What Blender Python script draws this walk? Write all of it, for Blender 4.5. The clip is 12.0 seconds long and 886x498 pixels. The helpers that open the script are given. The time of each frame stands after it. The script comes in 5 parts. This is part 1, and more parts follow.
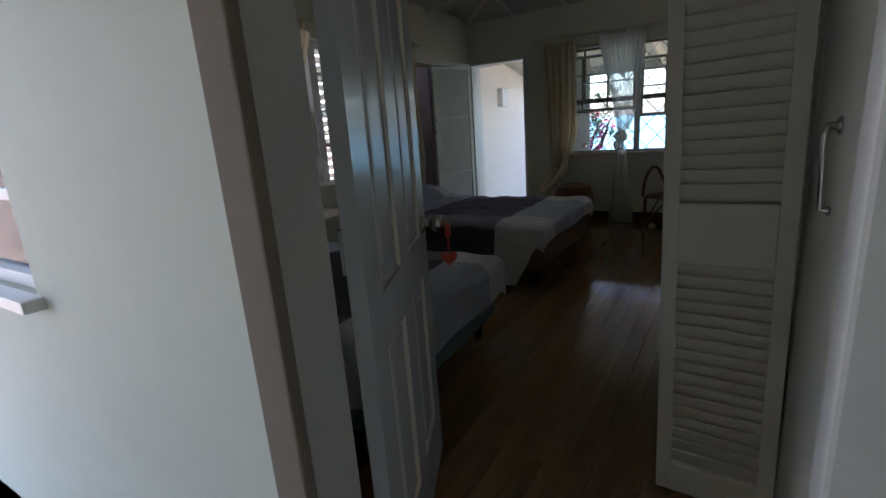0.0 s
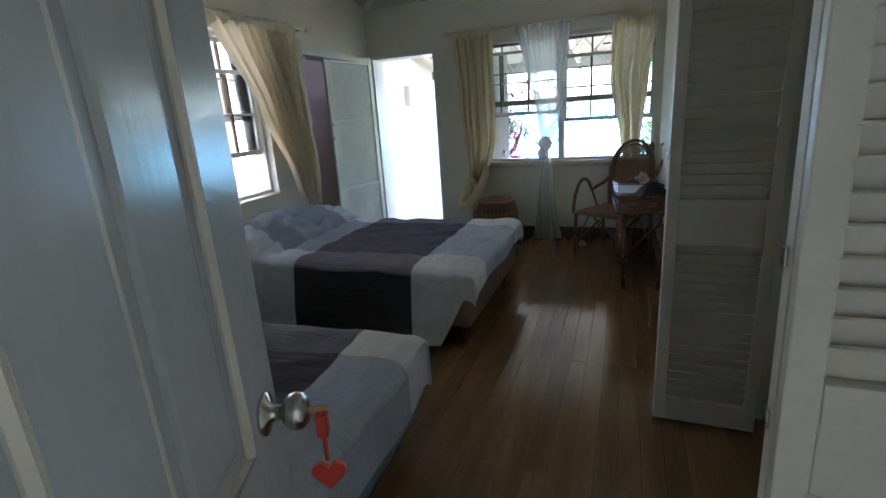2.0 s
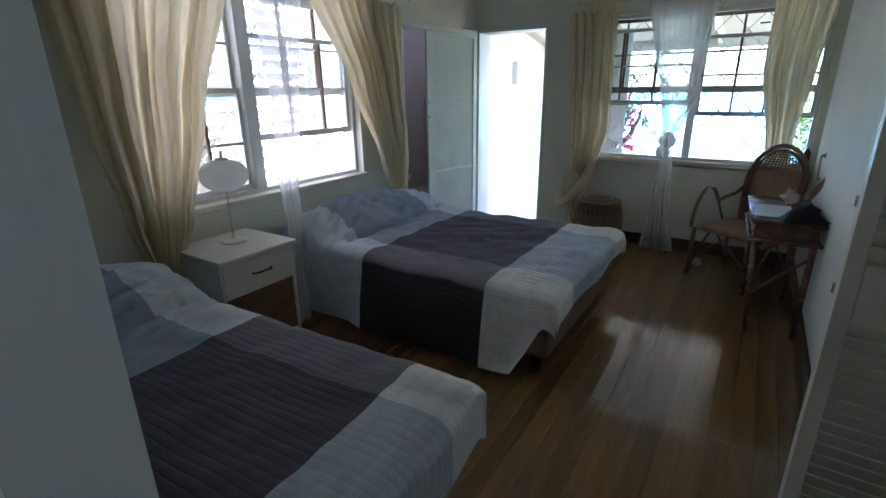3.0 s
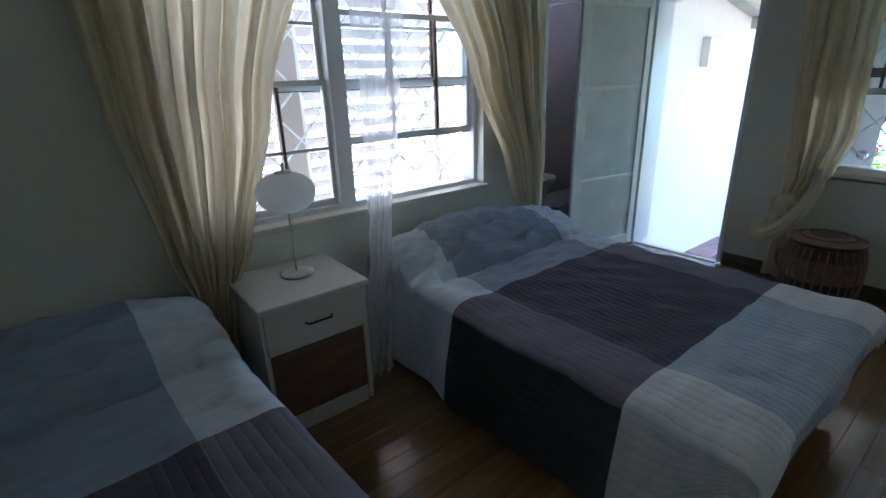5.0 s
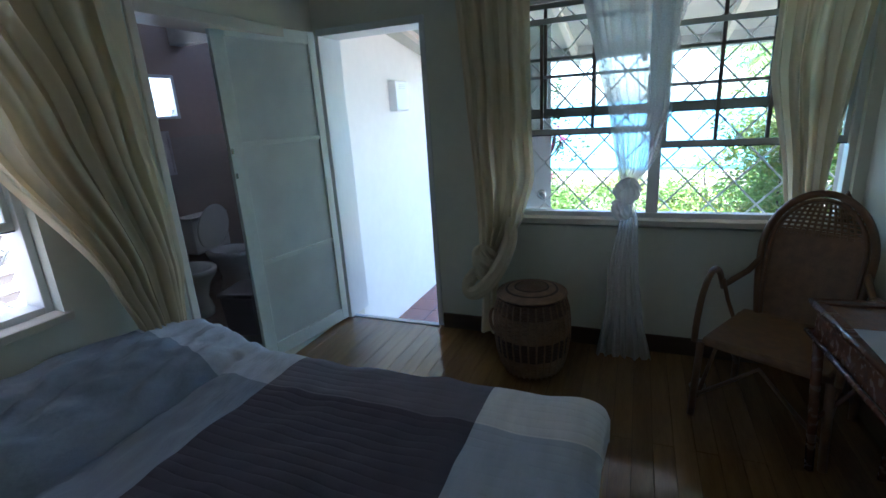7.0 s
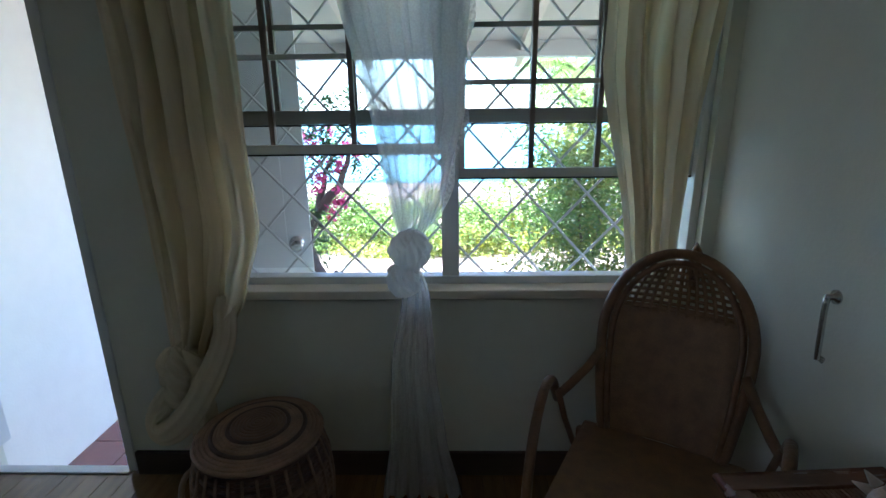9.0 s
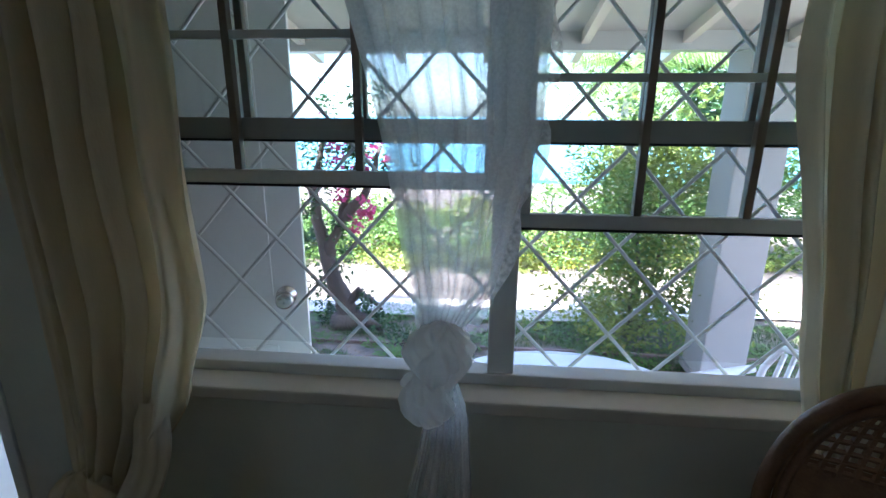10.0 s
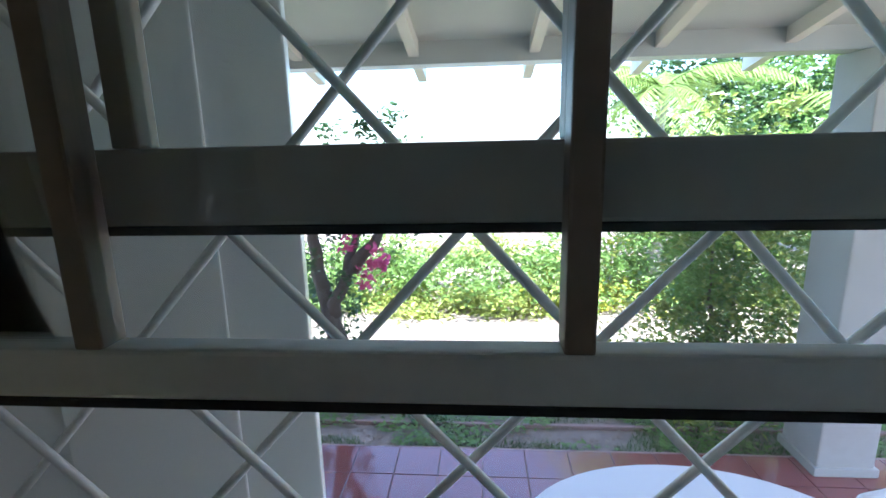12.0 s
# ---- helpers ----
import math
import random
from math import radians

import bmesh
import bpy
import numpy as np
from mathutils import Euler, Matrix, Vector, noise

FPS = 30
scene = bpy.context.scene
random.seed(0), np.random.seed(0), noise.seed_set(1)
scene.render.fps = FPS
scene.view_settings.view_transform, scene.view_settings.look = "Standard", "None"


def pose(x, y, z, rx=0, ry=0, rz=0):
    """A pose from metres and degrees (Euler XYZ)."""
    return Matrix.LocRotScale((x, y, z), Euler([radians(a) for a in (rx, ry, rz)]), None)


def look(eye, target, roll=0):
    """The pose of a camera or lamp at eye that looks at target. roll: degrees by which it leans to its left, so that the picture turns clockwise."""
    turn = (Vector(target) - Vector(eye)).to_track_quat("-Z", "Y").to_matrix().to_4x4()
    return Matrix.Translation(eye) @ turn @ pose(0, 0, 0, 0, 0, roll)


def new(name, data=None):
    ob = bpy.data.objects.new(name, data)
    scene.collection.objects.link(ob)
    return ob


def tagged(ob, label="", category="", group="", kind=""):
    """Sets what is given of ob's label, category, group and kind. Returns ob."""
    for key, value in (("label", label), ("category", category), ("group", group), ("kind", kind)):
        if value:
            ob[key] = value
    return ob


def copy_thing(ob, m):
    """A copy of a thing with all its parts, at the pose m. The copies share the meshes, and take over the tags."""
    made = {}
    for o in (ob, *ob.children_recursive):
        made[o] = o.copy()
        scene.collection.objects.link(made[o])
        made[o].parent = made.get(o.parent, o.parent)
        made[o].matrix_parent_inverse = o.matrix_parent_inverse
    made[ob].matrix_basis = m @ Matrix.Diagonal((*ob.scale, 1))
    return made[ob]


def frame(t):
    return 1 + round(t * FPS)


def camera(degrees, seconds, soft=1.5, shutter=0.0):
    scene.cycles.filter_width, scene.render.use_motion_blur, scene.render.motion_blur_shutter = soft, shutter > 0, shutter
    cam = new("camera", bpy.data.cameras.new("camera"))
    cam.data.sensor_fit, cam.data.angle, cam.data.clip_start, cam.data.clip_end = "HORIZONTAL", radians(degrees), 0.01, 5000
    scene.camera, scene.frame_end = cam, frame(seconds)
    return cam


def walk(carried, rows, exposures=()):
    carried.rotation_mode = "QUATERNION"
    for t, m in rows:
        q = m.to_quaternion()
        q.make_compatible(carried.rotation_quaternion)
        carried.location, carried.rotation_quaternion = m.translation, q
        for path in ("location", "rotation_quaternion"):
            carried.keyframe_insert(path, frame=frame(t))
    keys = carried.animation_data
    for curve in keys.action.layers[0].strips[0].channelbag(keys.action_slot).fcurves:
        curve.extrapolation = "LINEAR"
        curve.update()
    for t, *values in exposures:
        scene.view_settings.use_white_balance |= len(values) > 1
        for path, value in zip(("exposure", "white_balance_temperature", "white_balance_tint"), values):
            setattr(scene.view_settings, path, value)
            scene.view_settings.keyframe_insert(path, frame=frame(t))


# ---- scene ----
cam = camera(85.7, 12.0)
PATH = [
    (0, (0.268, 1.001, 1.28), (-0.758, 2.644, 0.783), -4.1),
    (0.5, (0.115, 1.203, 1.274), (-0.665, 2.98, 0.789), -3.1),
    (1, (0.006, 1.416, 1.273), (-0.617, 3.258, 0.803), -3.0),
    (1.5, (-0.082, 1.626, 1.36), (-0.689, 3.463, 0.852), -3.5),
    (2, (-0.133, 1.844, 1.398), (-0.83, 3.637, 0.852), -3.9),
    (2.5, (-0.147, 2.063, 1.469), (-1.056, 3.746, 0.884), -2.1),
    (3, (-0.227, 2.253, 1.481), (-1.261, 3.842, 0.845), -0.7),
    (3.5, (-0.359, 2.454, 1.492), (-1.645, 3.847, 0.854), -1.5),
    (5.3, (-0.717, 3.216, 1.485), (-2.201, 4.377, 0.812), -1.7),
    (5.5, (-0.757, 3.309, 1.478), (-2.172, 4.558, 0.815), -2.1),
    (6, (-0.798, 3.599, 1.48), (-2.118, 4.972, 0.87), -1.3),
    (6.5, (-0.813, 3.869, 1.478), (-1.891, 5.442, 0.874), -1.0),
    (7, (-0.854, 4.166, 1.505), (-1.594, 5.939, 0.95), -3.6),
    (7.5, (-0.846, 4.419, 1.49), (-1.359, 6.283, 0.977), -3.5),
    (7.7, (-0.808, 4.554, 1.489), (-1.239, 6.429, 0.942), -2.6),
    (9.3, (-0.756, 5.622, 1.45), (-0.778, 7.549, 0.914), -0.8),
    (9.5, (-0.754, 5.77, 1.462), (-0.842, 7.692, 0.914), -0.7),
    (10, (-0.817, 6.065, 1.487), (-0.989, 7.983, 0.946), 0.4),
    (10.5, (-0.932, 6.34, 1.474), (-1.104, 8.283, 1.035), -0.7),
    (11, (-1.043, 6.56, 1.464), (-1.274, 8.482, 0.962), -1.2),
    (11.5, (-1.123, 6.797, 1.482), (-1.275, 8.746, 1.059), -2.2),
    (12, (-1.169, 6.912, 1.476), (-1.323, 8.86, 1.051), -1.3),
]
# stops, white balance
EXPO = [(0, 2.55, 5900, 23), (0.5, 3.3, 6100, 21), (1.5, 4.1, 5800, 20), (2.5, 4.3, 5400, 19), (3.5, 4.1, 5300, 18), (5.5, 3.75, 5000, 15), (6.5, 3.5, 5000, 14), (7.5, 3.45, 5000, 14), (9.5, 3.25, 5300, 17), (10.5, 2.9, 5200, 16), (12, 2.9, 5500, 17)]
walk(cam, [(t, look(eye, target, roll)) for t, eye, target, roll in PATH], EXPO)

# ---- camera exposure, light ----
world = bpy.data.worlds.new("sky")
scene.world = world
world.use_nodes = True
wn = world.node_tree.nodes
wl = world.node_tree.links
sky = wn.new("ShaderNodeTexSky")
sky.sky_type = 'NISHITA'
sky.sun_disc = False
SUN_EL, SUN_AZ = radians(69), radians(190)  # azimuth from +y, clockwise
sky.sun_elevation, sky.sun_rotation = SUN_EL, SUN_AZ
sky.air_density, sky.dust_density = 1.0, 1.5
wl.new(sky.outputs[0], wn["Background"].inputs[0])
wn["Background"].inputs[1].default_value = 0.15
sun_data = bpy.data.lights.new("sun", 'SUN')
sun_data.energy, sun_data.angle, sun_data.color = 5.0, radians(0.5), (1.0, 0.95, 0.86)
sun = new("sun", sun_data)
sun_dir = Vector((math.sin(SUN_AZ) * math.cos(SUN_EL), math.cos(SUN_AZ) * math.cos(SUN_EL), math.sin(SUN_EL)))
sun.matrix_world = look((0, 0, 30), Vector((0, 0, 30)) - sun_dir)

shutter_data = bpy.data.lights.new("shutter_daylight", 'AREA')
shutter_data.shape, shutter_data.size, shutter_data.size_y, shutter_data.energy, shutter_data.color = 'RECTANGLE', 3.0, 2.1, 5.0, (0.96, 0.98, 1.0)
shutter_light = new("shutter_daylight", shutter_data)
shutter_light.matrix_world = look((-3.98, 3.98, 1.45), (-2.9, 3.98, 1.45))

bath_data = bpy.data.lights.new("bathroom_window_daylight", 'AREA')
bath_data.shape, bath_data.size, bath_data.size_y, bath_data.energy, bath_data.color = 'RECTANGLE', 0.56, 0.34, 0.8, (0.9, 0.96, 1.0)
bath_light = new("bathroom_window_daylight", bath_data)
bath_light.matrix_world = look((-4.85, 7.15, 1.765), (-3.5, 7.15, 1.5))

# ---- materials ----
def mat(name, col, rough=0.6, var=0.12, scale=6.0, bump=0.0, bscale=60.0, metal=0.0, col2=None, stretch=(1, 1, 1), random_=0.0, spec=0.5, trans=0.0, sub=0.0):
    """A principled material with variation at two scales, fine relief and optional per-object variation."""
    m = bpy.data.materials.new(name)
    m.use_nodes = True
    nt = m.node_tree
    b = nt.nodes["Principled BSDF"]
    b.inputs["Roughness"].default_value = rough
    b.inputs["Metallic"].default_value = metal
    b.inputs["Specular IOR Level"].default_value = spec
    tc = nt.nodes.new("ShaderNodeTexCoord")
    mp = nt.nodes.new("ShaderNodeMapping")
    mp.inputs["Scale"].default_value = stretch
    nt.links.new(tc.outputs["Object"], mp.inputs[0])
    n1 = nt.nodes.new("ShaderNodeTexNoise")
    n1.inputs["Scale"].default_value = scale
    n1.inputs["Detail"].default_value = 6
    n2 = nt.nodes.new("ShaderNodeTexNoise")
    n2.inputs["Scale"].default_value = scale * 9
    n2.inputs["Detail"].default_value = 3
    nt.links.new(mp.outputs[0], n1.inputs[0])
    nt.links.new(mp.outputs[0], n2.inputs[0])
    add = nt.nodes.new("ShaderNodeMath")
    add.operation = 'MULTIPLY_ADD'
    nt.links.new(n2.outputs[0], add.inputs[0])
    add.inputs[1].default_value = 0.45
    nt.links.new(n1.outputs[0], add.inputs[2])
    last = add.outputs[0]
    if random_:
        oi = nt.nodes.new("ShaderNodeObjectInfo")
        r = nt.nodes.new("ShaderNodeMath")
        r.operation = 'MULTIPLY_ADD'
        nt.links.new(oi.outputs["Random"], r.inputs[0])
        r.inputs[1].default_value = random_
        nt.links.new(last, r.inputs[2])
        last = r.outputs[0]
    ramp = nt.nodes.new("ShaderNodeValToRGB")
    lo = [c * (1 - var) for c in col]
    hi = list(col2) if col2 else [min(1, c * (1 + var * 0.6)) for c in col]
    ramp.color_ramp.elements[0].position, ramp.color_ramp.elements[0].color = 0.45, (*lo, 1)
    ramp.color_ramp.elements[1].position, ramp.color_ramp.elements[1].color = 1.0 + random_, (*hi, 1)
    ramp.color_ramp.elements[1].position = min(1.0, 0.95 + random_ * 0.3)
    nt.links.new(last, ramp.inputs[0])
    nt.links.new(ramp.outputs[0], b.inputs["Base Color"])
    rr = nt.nodes.new("ShaderNodeMapRange")
    rr.inputs["To Min"].default_value = max(0.02, rough - 0.08)
    rr.inputs["To Max"].default_value = min(1.0, rough + 0.1)
    nt.links.new(n1.outputs[0], rr.inputs[0])
    nt.links.new(rr.outputs[0], b.inputs["Roughness"])
    if bump:
        n3 = nt.nodes.new("ShaderNodeTexNoise")
        n3.inputs["Scale"].default_value = bscale
        n3.inputs["Detail"].default_value = 4
        nt.links.new(mp.outputs[0], n3.inputs[0])
        bp = nt.nodes.new("ShaderNodeBump")
        bp.inputs["Strength"].default_value = bump
        bp.inputs["Distance"].default_value = 0.01
        nt.links.new(n3.outputs[0], bp.inputs["Height"])
        nt.links.new(bp.outputs[0], b.inputs["Normal"])
    if trans:
        t = nt.nodes.new("ShaderNodeBsdfTranslucent")
        nt.links.new(ramp.outputs[0], t.inputs[0])
        mx = nt.nodes.new("ShaderNodeMixShader")
        mx.inputs[0].default_value = trans
        out = nt.nodes["Material Output"]
        nt.links.new(b.outputs[0], mx.inputs[1])
        nt.links.new(t.outputs[0], mx.inputs[2])
        nt.links.new(mx.outputs[0], out.inputs[0])
    return m


def see_through(name, col, opacity, trans=0.5, wave=0.0, scale=700.0):
    """Fine woven mesh: partly open, partly translucent thread."""
    m = bpy.data.materials.new(name)
    m.use_nodes = True
    nt = m.node_tree
    b = nt.nodes["Principled BSDF"]
    b.inputs["Base Color"].default_value = (*col, 1)
    b.inputs["Roughness"].default_value = 0.8
    t = nt.nodes.new("ShaderNodeBsdfTranslucent")
    t.inputs[0].default_value = (*col, 1)
    mx = nt.nodes.new("ShaderNodeMixShader")
    mx.inputs[0].default_value = trans
    nt.links.new(b.outputs[0], mx.inputs[1])
    nt.links.new(t.outputs[0], mx.inputs[2])
    tr = nt.nodes.new("ShaderNodeBsdfTransparent")
    m2 = nt.nodes.new("ShaderNodeMixShader")
    tc = nt.nodes.new("ShaderNodeTexCoord")
    n = nt.nodes.new("ShaderNodeTexNoise")
    n.inputs["Scale"].default_value = scale
    n.inputs["Detail"].default_value = 2
    nt.links.new(tc.outputs["Object"], n.inputs[0])
    mr = nt.nodes.new("ShaderNodeMapRange")
    mr.inputs["To Min"].default_value = max(0, opacity - wave)
    mr.inputs["To Max"].default_value = min(1, opacity + wave)
    nt.links.new(n.outputs[0], mr.inputs[0])
    nt.links.new(mr.outputs[0], m2.inputs[0])
    nt.links.new(tr.outputs[0], m2.inputs[1])
    nt.links.new(mx.outputs[0], m2.inputs[2])
    nt.links.new(m2.outputs[0], nt.nodes["Material Output"].inputs[0])
    return m


def glass(name, tint=(0.95, 0.98, 0.98)):
    """Thin window glass: clear with a faint mirror gloss."""
    m = bpy.data.materials.new(name)
    m.use_nodes = True
    nt = m.node_tree
    tr = nt.nodes.new("ShaderNodeBsdfTransparent")
    tr.inputs[0].default_value = (*tint, 1)
    gl = nt.nodes.new("ShaderNodeBsdfGlossy")
    gl.inputs["Roughness"].default_value = 0.03
    fr = nt.nodes.new("ShaderNodeFresnel")
    fr.inputs[0].default_value = 1.35
    mx = nt.nodes.new("ShaderNodeMixShader")
    nt.links.new(fr.outputs[0], mx.inputs[0])
    nt.links.new(tr.outputs[0], mx.inputs[1])
    nt.links.new(gl.outputs[0], mx.inputs[2])
    nt.links.new(mx.outputs[0], nt.nodes["Material Output"].inputs[0])
    return m


WALL = mat("wall_paint", (0.735, 0.735, 0.62), 0.75, 0.06, 1.5, 0.08, 90)
WALL_OUT = mat("outer_wall_paint", (0.84, 0.83, 0.77), 0.8, 0.05, 1.2, 0.12, 60)
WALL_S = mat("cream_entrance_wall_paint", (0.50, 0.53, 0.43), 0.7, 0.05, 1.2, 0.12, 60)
WHITE = mat("white_gloss_paint", (0.74, 0.75, 0.73), 0.32, 0.06, 4, 0.04, 30, stretch=(1, 1, 0.3))
TAUPE = mat("taupe_paint", (0.19, 0.16, 0.12), 0.8, 0.08, 5, 0.05, 40, spec=0.2)
CREAM = mat("cream_paint", (0.70, 0.65, 0.545), 0.42, 0.07, 5, 0.05, 40)
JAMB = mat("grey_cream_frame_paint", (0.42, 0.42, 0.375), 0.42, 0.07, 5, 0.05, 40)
DOORP = mat("pale_grey_door_paint", (0.53, 0.55, 0.54), 0.22, 0.05, 4, 0.10, 50, stretch=(1, 1, 0.12))
SCREENP = mat("pale_green_paint", (0.82, 0.87, 0.82), 0.5, 0.1, 3, 0.04, 30)
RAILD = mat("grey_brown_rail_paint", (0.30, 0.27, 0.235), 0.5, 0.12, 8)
BROWNB = mat("brown_wood_bead", (0.20, 0.12, 0.07), 0.5, 0.2, 8)
ALU = mat("window_rail_paint", (0.60, 0.61, 0.59), 0.5, 0.1, 8)
MUNT = mat("dark_muntin_paint", (0.21, 0.165, 0.13), 0.5, 0.15, 10)
GRILLE = mat("white_grille_paint", (0.66, 0.66, 0.64), 0.5, 0.18, 20, 0.2, 80)
GLASS = glass("window_glass")
PLANK = mat("varnished_floorboard", (0.185, 0.10, 0.037), 0.115, 0.35, 3.0, 0.03, 25, col2=(0.26, 0.15, 0.06), stretch=(6, 0.5, 1), random_=0.25, spec=0.85)
BOARD_GAP = mat("floor_underlay", (0.05, 0.03, 0.015), 0.8, 0.2, 8)
BASEB = mat("brown_skirting", (0.09, 0.055, 0.03), 0.45, 0.25, 6, stretch=(0.5, 1, 3))
RAFTER = mat("white_rafter_paint", (0.7, 0.7, 0.66), 0.6, 0.08, 5)
CEIL = mat("ceiling_boards", (0.54, 0.55, 0.47), 0.7, 0.1, 4)
CHROME = mat("brushed_nickel", (0.55, 0.53, 0.5), 0.22, 0.1, 10, metal=1.0)
RED = mat("red_plastic", (0.55, 0.05, 0.03), 0.35, 0.15, 30)
DARKW = mat("dark_stained_wood", (0.035, 0.018, 0.01), 0.4, 0.3, 8, stretch=(1, 1, 0.2))
DESKCANE = mat("varnished_cane", (0.20, 0.10, 0.055), 0.2, 0.3, 25, 0.15, 200)
DESKW = mat("reddish_brown_cane_wood", (0.14, 0.06, 0.03), 0.25, 0.3, 8, 0.1, 60, stretch=(1, 4, 4))
RATTAN = mat("brown_rattan", (0.17, 0.085, 0.035), 0.42, 0.35, 14, 0.25, 120)
CANE = mat("woven_cane", (0.22, 0.12, 0.055), 0.5, 0.3, 25, 0.3, 200)
LINEN = mat("beige_linen", (0.78, 0.69, 0.50), 0.9, 0.10, 5, 0.15, 260, stretch=(1, 1, 0.25), trans=0.40)
SHEER = see_through("white_voile", (0.93, 0.94, 0.95), 0.46, 0.52, 0.10, 160.0)
KNOTV = see_through("bunched_voile", (0.92, 0.90, 0.87), 0.92, 0.45, 0.06, 60.0)
LACE = see_through("white_lace", (0.88, 0.89, 0.90), 0.50, 0.5, 0.45, 90.0)
SCREEN = see_through("insect_screen", (0.25, 0.26, 0.26), 0.10, 0.3, 0.04)
DOORMESH = see_through("door_screen_mesh", (0.90, 0.95, 0.91), 0.90, 0.40, 0.14, 5.0)
BASEFAB = mat("brown_box_spring_fabric", (0.22, 0.15, 0.10), 0.9, 0.15, 8, 0.2, 200)
TEALFAB = mat("teal_box_spring_fabric", (0.20, 0.27, 0.27), 0.9, 0.15, 8, 0.2, 200)
MATTRESS = mat("white_mattress_ticking", (0.55, 0.55, 0.56), 0.9, 0.08, 10)
NSWHITE = mat("white_laminate", (0.66, 0.62, 0.55), 0.4, 0.08, 5)
NSWOOD = mat("worn_wood_front", (0.20, 0.12, 0.075), 0.5, 0.3, 5, stretch=(1, 1, 4))
LAMPW = mat("white_lamp_shade", (0.86, 0.86, 0.84), 0.5, 0.04, 8, trans=0.62)
BASKET_L = mat("pale_wicker", (0.26, 0.16, 0.10), 0.6, 0.35, 20, 0.3, 150)
BASKET_M = mat("brown_wicker", (0.15, 0.085, 0.05), 0.6, 0.35, 20, 0.3, 150)
# white column paint, darkened to imitate the shade under the veranda roof
COLUMN = mat("shaded_column_paint", (0.37, 0.36, 0.32), 0.85, 0.15, 2, 0.15, 50)
BIN = mat("mauve_grey_plastic", (0.22, 0.20, 0.21), 0.4, 0.06, 5)
BASKET_D = mat("dark_wicker", (0.055, 0.03, 0.02), 0.6, 0.35, 20, 0.3, 150)
PORC = mat("porcelain", (0.72, 0.72, 0.70), 0.15, 0.03, 4)
PINK = mat("dusky_pink_paint", (0.43, 0.32, 0.265), 0.8, 0.08, 2)
DADO = mat("tan_tile_dado", (0.38, 0.31, 0.26), 0.4, 0.06, 3)
BATHT = mat("brown_bathroom_tile", (0.20, 0.16, 0.13), 0.3, 0.12, 4)
BATHF = mat("bathroom_floor_tile", (0.34, 0.33, 0.30), 0.3, 0.1, 4)
TILE = mat("terracotta_tile", (0.20, 0.062, 0.055), 0.08, 0.2, 4, 0.015, 40, random_=0.3, spec=1.0)
GROUT = mat("tile_grout", (0.30, 0.2, 0.17), 0.8, 0.15, 10)
GRAVEL = mat("pale_gravel", (0.58, 0.53, 0.47), 0.9, 0.3, 3, 0.6, 25)
EARTH = mat("lawn_soil", (0.17, 0.13, 0.10), 0.95, 0.4, 2, 0.8, 14, col2=(0.30, 0.24, 0.19))
LITTER = mat("dry_leaf_litter", (0.22, 0.15, 0.10), 0.9, 0.4, 6, col2=(0.36, 0.28, 0.2))
GRASS = mat("grass_blades", (0.11, 0.20, 0.05), 0.6, 0.4, 4, trans=0.3)
LEAF_Y = mat("yellow_green_leaves", (0.35, 0.37, 0.04), 0.5, 0.4, 3, trans=0.45)
LEAF_L = mat("light_green_leaves", (0.31, 0.36, 0.075), 0.45, 0.45, 3, trans=0.4)
LEAF_G = mat("green_leaves", (0.16, 0.27, 0.055), 0.5, 0.45, 3, trans=0.4)
LEAF_D = mat("dark_green_leaves", (0.045, 0.10, 0.025), 0.5, 0.4, 3, trans=0.3)
PALM = mat("palm_fronds", (0.20, 0.28, 0.06), 0.45, 0.3, 3, trans=0.4)
PETAL = mat("magenta_bracts", (0.65, 0.08, 0.25), 0.6, 0.3, 6, trans=0.4)
PALMBARK = mat("pale_palm_bark", (0.34, 0.31, 0.27), 0.9, 0.3, 8, 0.8, 30, stretch=(1, 1, 3))
BARK = mat("grey_brown_bark", (0.11, 0.08, 0.065), 0.9, 0.4, 8, 0.8, 30, stretch=(1, 1, 0.3))
PLASTIC = mat("white_garden_plastic", (0.74, 0.74, 0.73), 0.35, 0.04, 4)
SEA = mat("turquoise_sea", (0.10, 0.33, 0.42), 0.3, 0.15, 0.02)
SHELL = mat("conch_shell", (0.55, 0.40, 0.30), 0.4, 0.25, 18, col2=(0.7, 0.55, 0.42))
BLACK = mat("black_cloth", (0.008, 0.009, 0.012), 0.75, 0.3, 20, 0.3, 120)
PAPER = mat("printed_sheet", (0.55, 0.58, 0.6), 0.35, 0.05, 8)
FEATHER = mat("brown_feather", (0.26, 0.10, 0.06), 0.7, 0.3, 30, trans=0.2)
SLAT = mat("beige_shutter_paint", (0.32, 0.275, 0.25), 0.6, 0.06, 5)
ROOFM = mat("roof_sheet", (0.3, 0.28, 0.26), 0.7, 0.15, 3)
PICT = mat("pale_picture", (0.5, 0.45, 0.44), 0.6, 0.2, 9, col2=(0.62, 0.56, 0.55))
INK = mat("dark_ink", (0.26, 0.18, 0.18), 0.7, 0.2, 9)
WINLIGHT = mat("frosted_jalousie_glass", (0.8, 0.82, 0.82), 0.3, 0.03, 5, trans=0.6)
BRASS = mat("aged_brass", (0.4, 0.27, 0.12), 0.4, 0.2, 20, metal=1.0)
# even mid grey for the closet shelves
CLOSET_GREY = mat("closet_interior", (0.35, 0.34, 0.3), 0.8, 0.1, 3)


